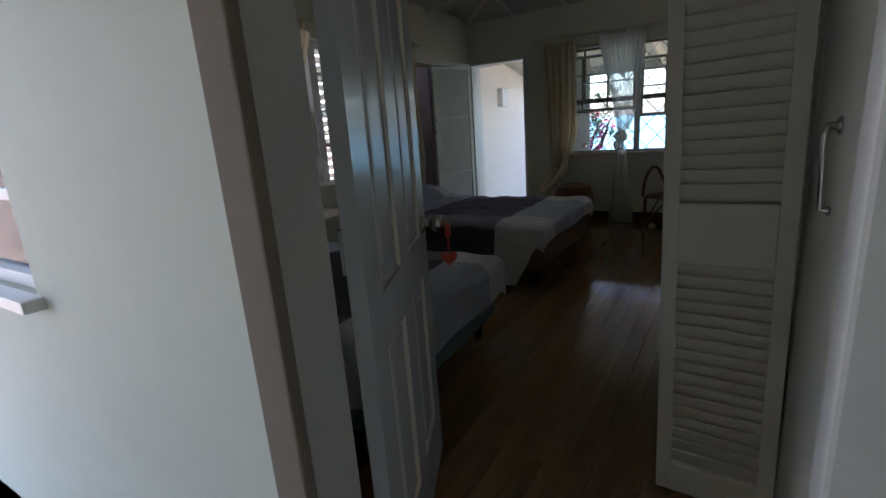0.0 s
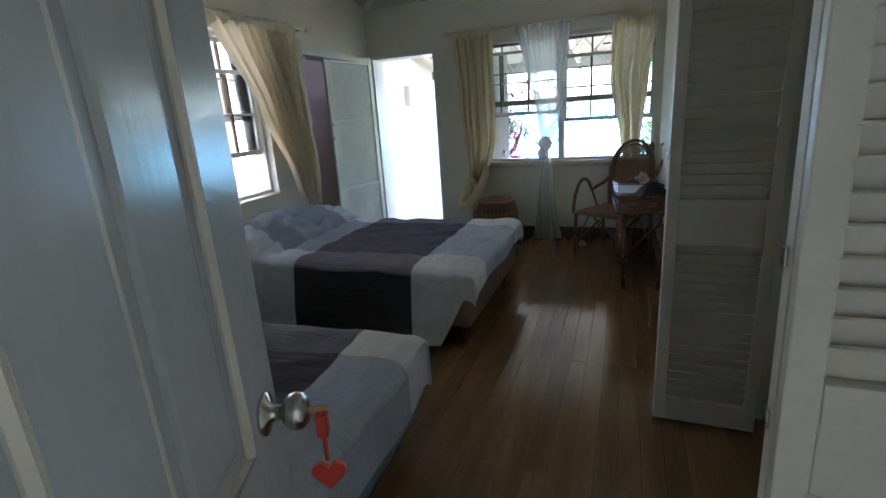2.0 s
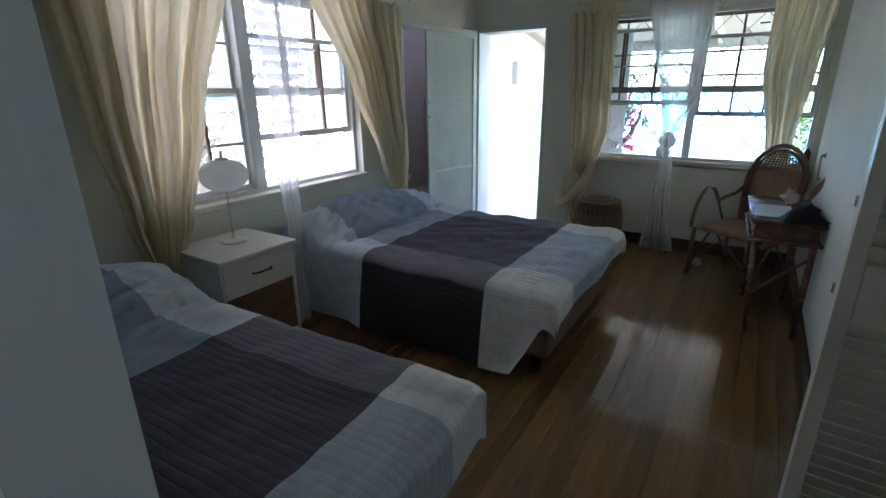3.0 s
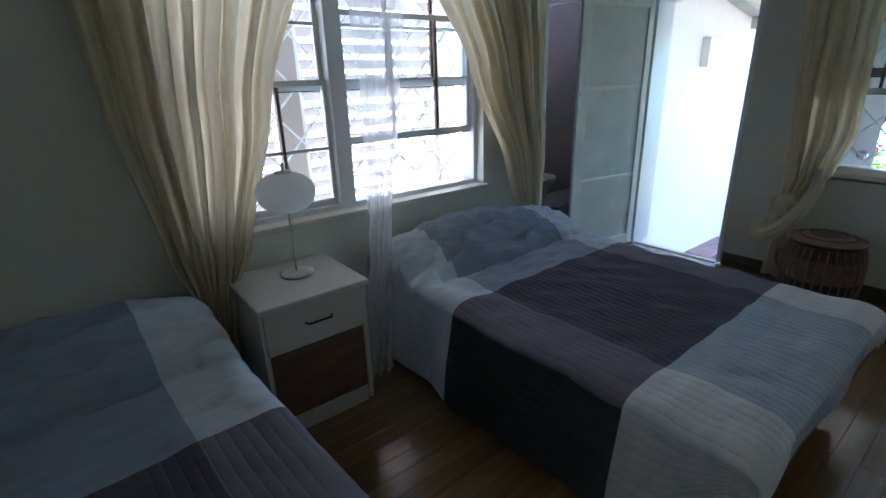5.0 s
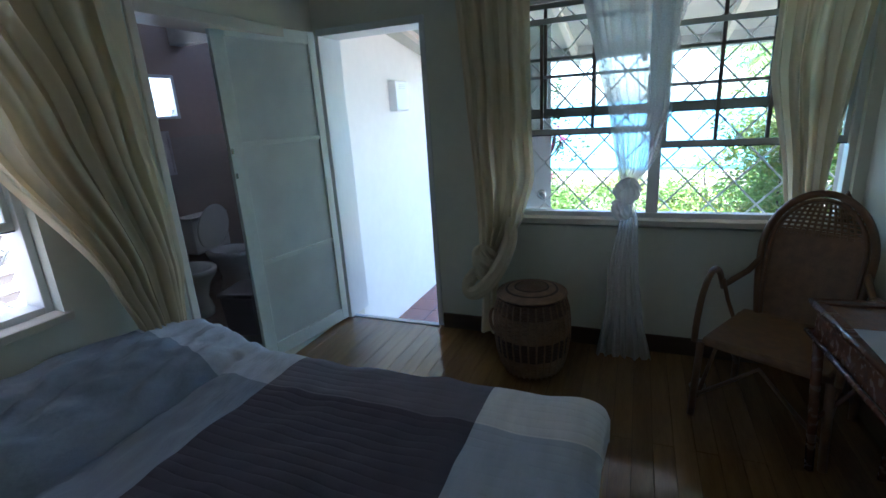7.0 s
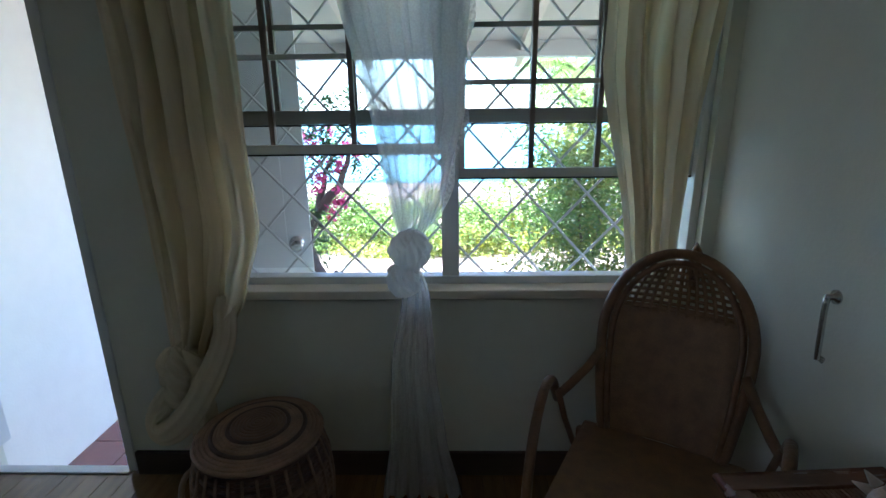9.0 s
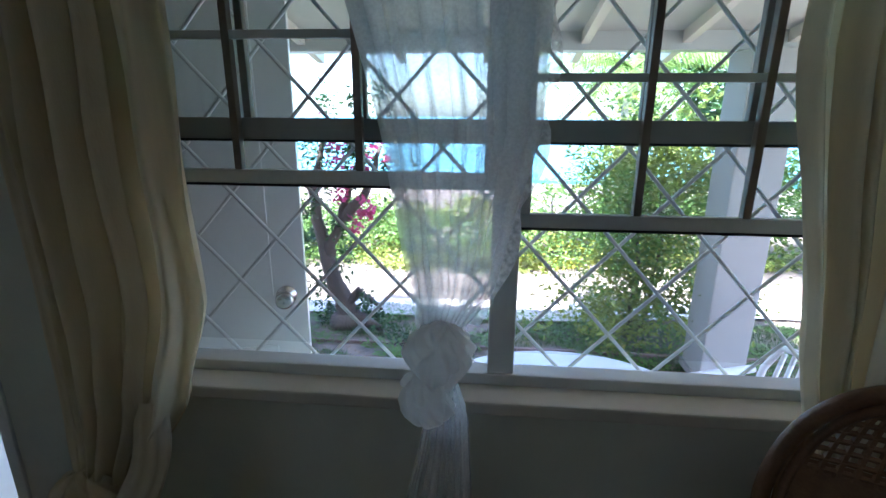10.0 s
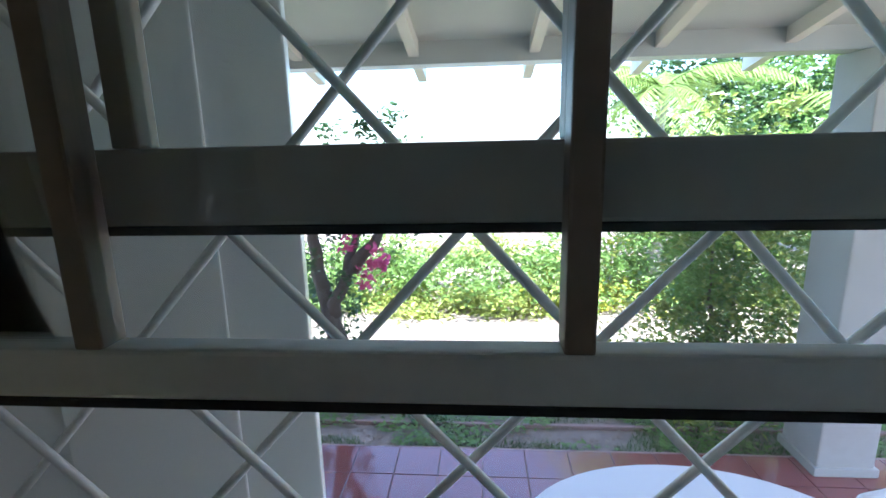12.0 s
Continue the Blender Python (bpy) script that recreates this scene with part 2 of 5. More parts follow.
def bedspread_mat():
    """Plaid of pieced cotton: a dark band across, pale edge strips, stitched ribs along the bed."""
    m = mat("pieced_bedspread_cotton", (0.3, 0.3, 0.3), 0.9, 0.1, 4)
    nt = m.node_tree
    b = nt.nodes["Principled BSDF"]
    uv = nt.nodes.new("ShaderNodeUVMap")
    uv.uv_map = "cloth"
    sep = nt.nodes.new("ShaderNodeSeparateXYZ")
    nt.links.new(uv.outputs[0], sep.inputs[0])

    def band(sock, a, c):
        g = nt.nodes.new("ShaderNodeMath")
        g.operation = 'GREATER_THAN'
        g.inputs[1].default_value = a
        nt.links.new(sock, g.inputs[0])
        l = nt.nodes.new("ShaderNodeMath")
        l.operation = 'LESS_THAN'
        l.inputs[1].default_value = c
        nt.links.new(sock, l.inputs[0])
        p = nt.nodes.new("ShaderNodeMath")
        p.operation = 'MULTIPLY'
        nt.links.new(g.outputs[0], p.inputs[0])
        nt.links.new(l.outputs[0], p.inputs[1])
        return p.outputs[0]

    def mix(f, c1, c2):
        x = nt.nodes.new("ShaderNodeMix")
        x.data_type = 'RGBA'
        nt.links.new(f, x.inputs[0])
        for k, c in ((6, c1), (7, c2)):
            if isinstance(c, tuple):
                x.inputs[k].default_value = (*c, 1)
            else:
                nt.links.new(c, x.inputs[k])
        return x.outputs[2]
    mid = band(sep.outputs[0], 0.76, 1.60)       # metres from the wall
    head = band(sep.outputs[0], -1.0, 0.76)
    cen = band(sep.outputs[1], 0.25, 1.11)       # metres across the top
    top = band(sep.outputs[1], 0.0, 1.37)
    # the band across is near-black where it hangs past the top's edges
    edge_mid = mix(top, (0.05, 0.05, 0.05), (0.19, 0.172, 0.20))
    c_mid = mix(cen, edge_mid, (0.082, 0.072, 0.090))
    c_foot = mix(cen, (0.74, 0.73, 0.71), (0.44, 0.48, 0.54))
    c_head = mix(cen, (0.62, 0.66, 0.73), (0.31, 0.35, 0.43))
    c = mix(mid, c_foot, c_mid)
    c = mix(head, c, c_head)
    nz = nt.nodes.new("ShaderNodeTexNoise")
    nz.inputs["Scale"].default_value = 7
    nz.inputs["Detail"].default_value = 5
    mr = nt.nodes.new("ShaderNodeMapRange")
    mr.inputs["To Min"].default_value, mr.inputs["To Max"].default_value = 0.75, 1.2
    nt.links.new(nz.outputs[0], mr.inputs[0])
    vm = nt.nodes.new("ShaderNodeVectorMath")
    vm.operation = 'SCALE'
    nt.links.new(c, vm.inputs[0])
    nt.links.new(mr.outputs[0], vm.inputs[3])
    nt.links.new(vm.outputs[0], b.inputs["Base Color"])
    # stitched ribs and soft creases
    wv = nt.nodes.new("ShaderNodeTexWave")
    wv.bands_direction = 'Y'
    wv.inputs["Scale"].default_value = 9.0
    wv.inputs["Distortion"].default_value = 0.4
    nt.links.new(uv.outputs[0], wv.inputs[0])
    pw = nt.nodes.new("ShaderNodeMath")
    pw.operation = 'POWER'
    pw.inputs[1].default_value = 0.12
    nt.links.new(wv.outputs[1], pw.inputs[0])
    ribs = nt.nodes.new("ShaderNodeMix")        # the head end is plain, with no ribs
    nt.links.new(head, ribs.inputs[0])
    nt.links.new(pw.outputs[0], ribs.inputs[2])
    ribs.inputs[3].default_value = 0.9
    n3 = nt.nodes.new("ShaderNodeTexNoise")
    n3.inputs["Scale"].default_value = 20
    n3.inputs["Detail"].default_value = 6
    ad = nt.nodes.new("ShaderNodeMath")
    ad.operation = 'MULTIPLY_ADD'
    ad.inputs[1].default_value = 1.5
    nt.links.new(n3.outputs[0], ad.inputs[0])
    nt.links.new(ribs.outputs[0], ad.inputs[2])
    bp = nt.nodes.new("ShaderNodeBump")
    bp.inputs["Strength"].default_value = 0.42
    bp.inputs["Distance"].default_value = 0.011
    nt.links.new(ad.outputs[0], bp.inputs["Height"])
    nt.links.new(bp.outputs[0], b.inputs["Normal"])
    return m


SPREAD = bedspread_mat()


# ---- mesh helpers ----
def finish(name, bm, material, parent=None, label="", smooth=False):
    me = bpy.data.meshes.new(name)
    bm.to_mesh(me)
    bm.free()
    for mm in (material if isinstance(material, (list, tuple)) else [material]):
        me.materials.append(mm)
    if smooth:
        me.shade_smooth()
    ob = new(name, me)
    if parent:
        ob.parent = parent
    if label:
        ob["label"] = label
    return ob


def part(name, bm, material, parent, label="", smooth=False):
    return finish(name, bm, material, parent, label, smooth)


def box(bm, a, b, bev=0.0, m=None):
    """An axis-aligned box from corner a to corner b, with optional small bevel, moved by m."""
    a, b = Vector(a), Vector(b)
    r = bmesh.ops.create_cube(bm, size=1.0)
    vs = r["verts"]
    size = b - a
    for v in vs:
        v.co = Vector([(v.co[i] + 0.5) * size[i] + a[i] for i in range(3)])
    if bev:
        es = list({e for v in vs for e in v.link_edges})
        r2 = bmesh.ops.bevel(bm, geom=es, offset=bev, segments=2, affect='EDGES', profile=0.6)
        vs = list({v for f in r2["faces"] for v in f.verts} | {v for v in vs if v.is_valid})
    if m is not None:
        for v in vs:
            v.co = m @ v.co
    return vs


def boxes(items, bev=0.0):
    bm = bmesh.new()
    for a, b in items:
        box(bm, a, b, bev)
    return bm


def tube(bm, pts, r, seg=8, closed=False):
    """A round tube along points; r a number or one per point."""
    pts = [Vector(p) for p in pts]
    n = len(pts)
    rs = r if isinstance(r, (list, tuple)) else [r] * n
    rings = []
    up = Vector((0.13, 0.21, 0.97))
    for i, p in enumerate(pts):
        if closed:
            d = pts[(i + 1) % n] - pts[i - 1]
        else:
            d = pts[min(i + 1, n - 1)] - pts[max(i - 1, 0)]
        d.normalize()
        if abs(d.dot(up)) > 0.95:
            up = Vector((0.9, 0.3, 0.1))
        s = d.cross(up).normalized()
        u = s.cross(d)
        up = u
        rings.append([bm.verts.new(p + (s * math.cos(2 * math.pi * k / seg) + u * math.sin(2 * math.pi * k / seg)) * rs[i]) for k in range(seg)])
    for i in range(n if closed else n - 1):
        a, b = rings[i], rings[(i + 1) % n]
        for k in range(seg):
            bm.faces.new((a[k], a[(k + 1) % seg], b[(k + 1) % seg], b[k]))
    if not closed:
        bm.faces.new(rings[0][::-1])
        bm.faces.new(rings[-1])
    return bm


def lathe(bm, prof, seg=24, centre=(0, 0, 0), sx=1.0, sy=1.0, wob=0.0):
    """A turned body from (radius, height) pairs."""
    c = Vector(centre)
    rings = []
    for r, z in prof:
        rings.append([bm.verts.new(c + Vector((sx * r * (1 + wob * (k % 2)) * math.cos(2 * math.pi * k / seg), sy * r * (1 + wob * (k % 2)) * math.sin(2 * math.pi * k / seg), z))) for k in range(seg)])
    for a, b in zip(rings, rings[1:]):
        for k in range(seg):
            bm.faces.new((a[k], a[(k + 1) % seg], b[(k + 1) % seg], b[k]))
    if prof[0][0] > 1e-4:
        bm.faces.new(rings[0][::-1])
    if prof[-1][0] > 1e-4:
        bm.faces.new(rings[-1])
    return bm


def sheet(bm, fn, nu, nv, thick=0.0):
    """A grid of fn(u, v), u and v from 0 to 1."""
    g = [[bm.verts.new(fn(i / nu, j / nv)) for j in range(nv + 1)] for i in range(nu + 1)]
    for i in range(nu):
        for j in range(nv):
            bm.faces.new((g[i][j], g[i + 1][j], g[i + 1][j + 1], g[i][j + 1]))
    return g


def empty(name, loc=(0, 0, 0), rz=0, **tags):
    e = new(name)
    e.matrix_world = pose(*loc, 0, 0, rz)
    return tagged(e, **tags)


def wall_x(x0, x1, y0, y1, z0, z1, holes=()):
    """Boxes of a wall that runs along x, with holes (xa, xb, za, zb)."""
    out, x = [], x0
    for a, b, za, zb in sorted(holes):
        if a > x:
            out.append(((x, y0, z0), (a, y1, z1)))
        if za > z0:
            out.append(((a, y0, z0), (b, y1, za)))
        if zb < z1:
            out.append(((a, y0, zb), (b, y1, z1)))
        x = b
    if x < x1:
        out.append(((x, y0, z0), (x1, y1, z1)))
    return out


def wall_y(y0, y1, x0, x1, z0, z1, holes=()):
    return [((a[1], a[0], a[2]), (b[1], b[0], b[2])) for a, b in wall_x(y0, y1, x0, x1, z0, z1, holes)]

# ---- the plan ----
XW, XE, XC, YN, YS = -2.93, 0.19, 0.44, 7.10, 1.69     # room faces: west, east (north part), closet front, north, south
PORCH = -0.70                                            # level of the tiled veranda
ZP = 2.55                                                # wall plate
SL = 0.20                                                # roof slope

# ---- structure ----
floor = tagged(finish("floor", boxes([((-3.13, 1.45, -0.2), (1.3, 7.12, -0.012))]), BOARD_GAP), "dark varnished timber floor of narrow boards", "floor", kind="structure")
tagged(finish("wall_north", boxes(wall_x(-3.13, 0.39, YN, 7.30, -0.2, 2.62, [(-2.90, -2.11, -0.2, 2.075), (-1.78, 0.14, 0.78, 2.09)])), WALL), "pale green-grey plastered wall with door and window", "wall", kind="structure")
tagged(finish("wall_west", boxes(wall_y(1.45, YN, -3.13, XW, -0.2, 2.62, [(3.45, 5.22, 0.83, 2.09), (5.80, 6.98, 0.0, 2.02)])), WALL), "pale green-grey plastered wall with a wide window", "wall", kind="structure")
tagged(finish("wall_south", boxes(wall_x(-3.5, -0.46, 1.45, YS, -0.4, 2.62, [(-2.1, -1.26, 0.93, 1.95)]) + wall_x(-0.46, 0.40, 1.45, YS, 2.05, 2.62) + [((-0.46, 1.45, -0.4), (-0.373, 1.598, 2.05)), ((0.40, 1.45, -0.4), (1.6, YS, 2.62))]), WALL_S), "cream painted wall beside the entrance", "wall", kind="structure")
tagged(finish("wall_east", boxes([((XC, YS, -0.2), (0.54, 2.66, 2.62)), ((XC, 2.66, 2.12), (0.54, 4.02, 2.62)), ((XE, 4.02, -0.2), (0.39, YN, 2.62)),
                                  ((0.39, 4.02, -0.2), (1.2, 4.12, 2.62)), ((1.2, 2.56, -0.2), (1.3, 4.12, 2.62)), ((0.54, 2.56, -0.2), (1.2, 2.66, 2.62))]), WALL), "pale plastered wall with a built-in closet", "wall", kind="structure")
tagged(finish("closet_shelf", boxes([((0.62, 2.66, 0.40), (1.2, 4.02, 0.42)), ((0.62, 2.66, 1.7), (1.2, 4.02, 1.72))]), CLOSET_GREY), "plain shelves inside the closet", "shelf", kind="structure")


def roof_mesh(z_off, thick):
    """Hipped roof planes over the room, falling to the veranda on the north."""
    bm = bmesh.new()
    x0, x1, y0, y1 = -3.45, 2.2, -0.4, 10.35
    xm = (x0 + x1) / 2
    h = lambda d: ZP + 0.12 + z_off + SL * d
    zn, zw, ze, zs = h(7.1 - y1), h(-2.93 * -1 + x0), h(0.6 - x1 + 0.0), h(y0 - 1.45)
    ridge = h(xm + 2.93)
    ya, yb = 7.1 - (ridge - h(0)) / SL, 1.45 + (ridge - h(0)) / SL
    for dz in (0, thick):
        a, b, c, d = [bm.verts.new((x, y, z + dz)) for x, y, z in ((x0, y0, zs), (x1, y0, zs), (x1, y1, zn), (x0, y1, zn))]
        wn_, en_ = bm.verts.new((x0, 7.1, h(x0 + 2.93) + dz)), bm.verts.new((x1, 7.1, h(x0 + 2.93) + dz))
        r1, r2 = bm.verts.new((xm, ya, ridge + dz)), bm.verts.new((xm, yb, ridge + dz))
        bm.faces.new((a, b, r2))
        bm.faces.new((b, en_, r1, r2))
        bm.faces.new((a, r2, r1, wn_))
        bm.faces.new((wn_, r1, en_))
        bm.faces.new((wn_, en_, c, d))
    return bm


tagged(finish("ceiling", roof_mesh(0.0, 0.02), CEIL), "boarded ceiling under a hipped roof, painted off-white", "ceiling", kind="structure")
tagged(finish("roof", roof_mesh(0.06, 0.03), ROOFM), "low hipped roof sheet", "roof", kind="structure")
# rafters of the room, north and west slopes
bm = bmesh.new()
for k in range(6):
    x = -2.25 + 0.665 * k
    run = 1.5
    sh = Matrix(((1, 0, 0, 0), (0, 1, 0, 0), (0, -SL, 1, 0), (0, 0, 0, 1)))
    box(bm, (x - 0.025, -run, 0), (x + 0.025, 0, 0.12), 0, Matrix.Translation((0, YN, ZP)) @ sh)
for k in range(6):
    y = 6.13 - 0.67 * k
    sh = Matrix(((1, 0, 0, 0), (0, 1, 0, 0), (SL, 0, 1, 0), (0, 0, 0, 1)))
    box(bm, (0, y - 0.025, 0), (1.6, y + 0.025, 0.12), 0, Matrix.Translation((XW, 0, ZP)) @ sh)
sh = Matrix.Translation((XW, YN, ZP)) @ Matrix.Rotation(radians(-45), 4, 'Z') @ Matrix(((1, 0, 0, 0), (0, 1, 0, 0), (SL * 0.707, 0, 1, 0), (0, 0, 0, 1)))
box(bm, (0, -0.03, 0), (2.6, 0.03, 0.13), 0, sh)
tagged(finish("rafter_beams", bm, RAFTER), "white painted open rafters under the ceiling", "rafter", kind="structure")
# veranda roof timbers
bm = bmesh.new()
for k in range(10):
    x = -3.0 + 0.72 * k
    sh = Matrix(((1, 0, 0, 0), (0, 1, 0, 0), (0, -SL, 1, 0), (0, 0, 0, 1)))
    box(bm, (x - 0.03, 0, -0.02), (x + 0.03, 3.1, 0.11), 0, Matrix.Translation((0, 7.30, ZP)) @ sh)
tagged(finish("veranda_rafters", bm, CREAM), "cream rafters under the veranda roof", "rafter", kind="structure")
tagged(finish("veranda_beam", boxes([((-3.4, 9.95, 1.955), (3.2, 10.12, 2.14))], 0.006), JAMB), "white beam along the veranda eave", "beam", kind="structure")
# skirting
tagged(finish("baseboard", boxes([((-2.10, YN - 0.018, 0), (XE, YN, 0.11)), ((XE - 0.018, 4.1, 0), (XE, YN - 0.02, 0.11)), ((XW, 1.7, 0), (XW + 0.018, 5.75, 0.11))], 0.004), BASEB), "brown timber skirting along the wall", "skirting", kind="structure")
# north door frame and sill
tagged(finish("door_2", boxes([((-2.90, 7.06, 0.0), (-2.865, 7.32, 2.03)), ((-2.145, 7.09, 0.012), (-2.11, 7.28, 2.03)), ((-2.90, 7.085, 2.03), (-2.11, 7.32, 2.075)), ((-2.865, 7.085, -0.02), (-2.145, 7.13, 0.008))], 0.004), WHITE), "white painted door frame opening to the veranda", "door frame", kind="structure")
tagged(finish("door_3", boxes([((-3.14, 5.76, 0), (-2.915, 5.80, 2.06)), ((-3.14, 6.98, 0), (-2.915, 7.02, 2.06)), ((-3.14, 5.80, 2.0), (-2.915, 6.98, 2.06))], 0.004), CREAM), "cream door frame of the bathroom", "door frame", kind="structure")
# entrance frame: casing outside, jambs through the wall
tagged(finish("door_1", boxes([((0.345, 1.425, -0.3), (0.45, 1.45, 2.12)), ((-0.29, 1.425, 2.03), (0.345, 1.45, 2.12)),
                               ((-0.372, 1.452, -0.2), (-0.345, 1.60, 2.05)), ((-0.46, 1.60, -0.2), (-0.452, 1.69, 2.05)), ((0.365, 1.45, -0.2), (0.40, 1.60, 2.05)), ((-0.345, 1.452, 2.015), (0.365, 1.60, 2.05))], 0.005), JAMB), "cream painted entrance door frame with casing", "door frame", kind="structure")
tagged(finish("trim", boxes([((-0.369, 1.425, -0.3), (-0.293, 1.45, 2.12))], 0.005), TAUPE), "taupe painted door casing", "trim", kind="structure")
tagged(finish("step", boxes([((-0.6, 1.40, -0.3), (0.6, 1.47, -0.02))], 0.01), WALL_OUT), "concrete threshold step", "step", kind="structure")

# ---- bathroom shell ----
tagged(finish("bathroom_floor", boxes([((-4.8, 5.70, -0.2), (-3.13, 7.1, -0.005)), ((-4.8, 7.1, -0.2), (-3.42, 9.0, -0.005))]), BATHT), "brown tiled bathroom floor", "floor", kind="structure")
bw = wall_y(5.70, 9.0, -4.9, -4.72, 0, 2.9, [(6.85, 7.45, 1.58, 1.95)])
tagged(finish("bathroom_wall", boxes(bw + [((-4.72, 8.9, 0), (-3.42, 9.0, 2.9)), ((-4.72, 5.70, 0), (-3.13, 5.76, 2.9))]), PINK), "dusky pink bathroom wall", "wall", kind="structure")
tagged(finish("outer_render", boxes([((-4.9, 5.66, -0.6), (-3.135, 5.70, 2.9))]), WALL_OUT), "white outer face of the bathroom wall", "wall", kind="structure")
tagged(finish("bathroom_dado", boxes([((-4.72, 5.76, 0), (-4.712, 8.9, 1.42)), ((-4.71, 8.892, 0), (-3.43, 8.9, 1.42))]), DADO), "tan tiled dado in the bathroom", "tile", kind="structure")
tagged(finish("bathroom_ceiling", boxes([((-4.9, 5.70, 2.75), (-3.13, 7.1, 2.8)), ((-4.9, 7.1, 2.75), (-3.42, 9.0, 2.8)), ((-4.72, 7.5, 2.2), (-3.42, 7.62, 2.4))]), RAFTER), "white bathroom ceiling and beam", "ceiling", kind="structure")
tagged(finish("porch_wall", boxes([((-3.42, 7.30, PORCH - 0.2), (-3.27, 10.2, 2.62)), ((-3.42, 7.1, PORCH - 0.2), (-3.13, 7.30, 2.62))]), WALL_OUT), "white veranda side wall", "wall", kind="structure")

# ---- ground ----
bm = bmesh.new()
ys = [-40, -5, 10.0, 12.0, 18, 30, 60, 140, 400, 4500]
zs = [PORCH - .15] * 2 + [PORCH - 0.04, PORCH - 0.05, PORCH - 0.2, -2.2, -8, -18, -18.4, -18.6]
xs = [-2500, -300, -60, -20, -8, -3, 0, 3, 8, 20, 60, 300, 2500]
rows_ = [[bm.verts.new((x, y, z + (0.06 * noise.noise((x * 0.4, y * 0.4, 0)) if 9 < y < 50 else 0))) for x in xs] for y, z in zip(ys, zs)]
for a, b in zip(rows_, rows_[1:]):
    for k in range(len(xs) - 1):
        bm.faces.new((a[k], a[k + 1], b[k + 1], b[k]))
tagged(finish("ground", bm, EARTH), "garden ground of thin grass and soil", "ground", kind="structure")
tagged(finish("water", boxes([((-3000, 150, -18), (3000, 4500, -17))]), SEA), "turquoise sea in the distance", "sea", kind="structure")
bm = bmesh.new()
sheet(bm, lambda u, v: Vector((-14 + 30 * u, 11.1 + 0.18 * math.sin(u * 14) + 0.1 * math.sin(u * 37) + (1.9 + 0.3 * math.sin(u * 9)) * v, PORCH - 0.012 - 0.12 * v)), 40, 6)
tagged(finish("road", bm, GRAVEL), "pale gravel drive beyond the lawn", "path", kind="structure")
pavement = tagged(finish("pavement", boxes([((-3.3, 7.30, PORCH - 0.2), (3.2, 10.05, PORCH - 0.008))]), GROUT), "veranda floor of terracotta tiles", "veranda floor", kind="structure")
tagged(finish("kerb", boxes([((-3.3, 10.36, PORCH - 0.2), (3.2, 10.395, PORCH - 0.012))], 0.008), GROUT), "low concrete edging of the flower bed", "kerb", kind="structure")
tagged(finish("south_pavement", boxes([((-4, -1.5, -0.4), (3, 1.40, -0.20))]), BATHF), "grey concrete floor outside the entrance", "pavement", kind="structure")
# unseen walls and slab behind the camera, added to cut light at the entrance
tagged(finish("wall_sun_block", boxes([((-2.6, -1.5, -0.4), (3.0, -1.35, 2.5)), ((1.6, -1.35, -0.4), (1.75, 1.45, 2.5)), ((-4.2, -1.5, 2.5), (3.0, -0.2, 2.56))]), CEIL), "unseen plain walls and roof slab added to shade the entrance", "wall", kind="structure")


# ---- windows ----
def sash(parent, a, b, z0, z1, d, munts, mid, axis, munt_mat=MUNT, rail_mat=ALU, bot=0.033):
    """A framed sash in the plane at depth d, along x or y, with dark muntins and a pane of glass."""
    def bb(s0, s1, za, zb, d0, d1):
        return ((s0, d0, za), (s1, d1, zb)) if axis == 'x' else ((d0, s0, za), (d1, s1, zb))
    s = part("sash", boxes([bb(a, b, z0, z0 + bot, d - 0.010, d + 0.012), bb(a, b, z1 - 0.03, z1, d - 0.010, d + 0.012),
                            bb(a, a + 0.022, z0 + bot, z1 - 0.03, d - 0.012, d + 0.012), bb(b - 0.022, b, z0 + bot, z1 - 0.03, d - 0.012, d + 0.012)], 0.003), rail_mat, parent)
    for m_ in munts:
        part("muntin", boxes([bb(m_ - 0.009, m_ + 0.009, z0 + bot, z1 - 0.03, d - 0.011, d + 0.011)], 0.002), munt_mat, s)
    part("crossbar", boxes([bb(a + 0.022, b - 0.022, mid - 0.009, mid + 0.009, d - 0.009, d + 0.009)], 0.002), rail_mat, s)
    part("weatherstrip", boxes([bb(a, b, z0 - 0.006, z0 - 0.0005, d - 0.010, d + 0.010)]), BLACK, s)
    g = part("pane", boxes([bb(a + 0.02, b - 0.02, z0 + 0.03, z1 - 0.02, d - 0.002, d + 0.002)]), GLASS, s)
    g.visible_shadow = False
    return s


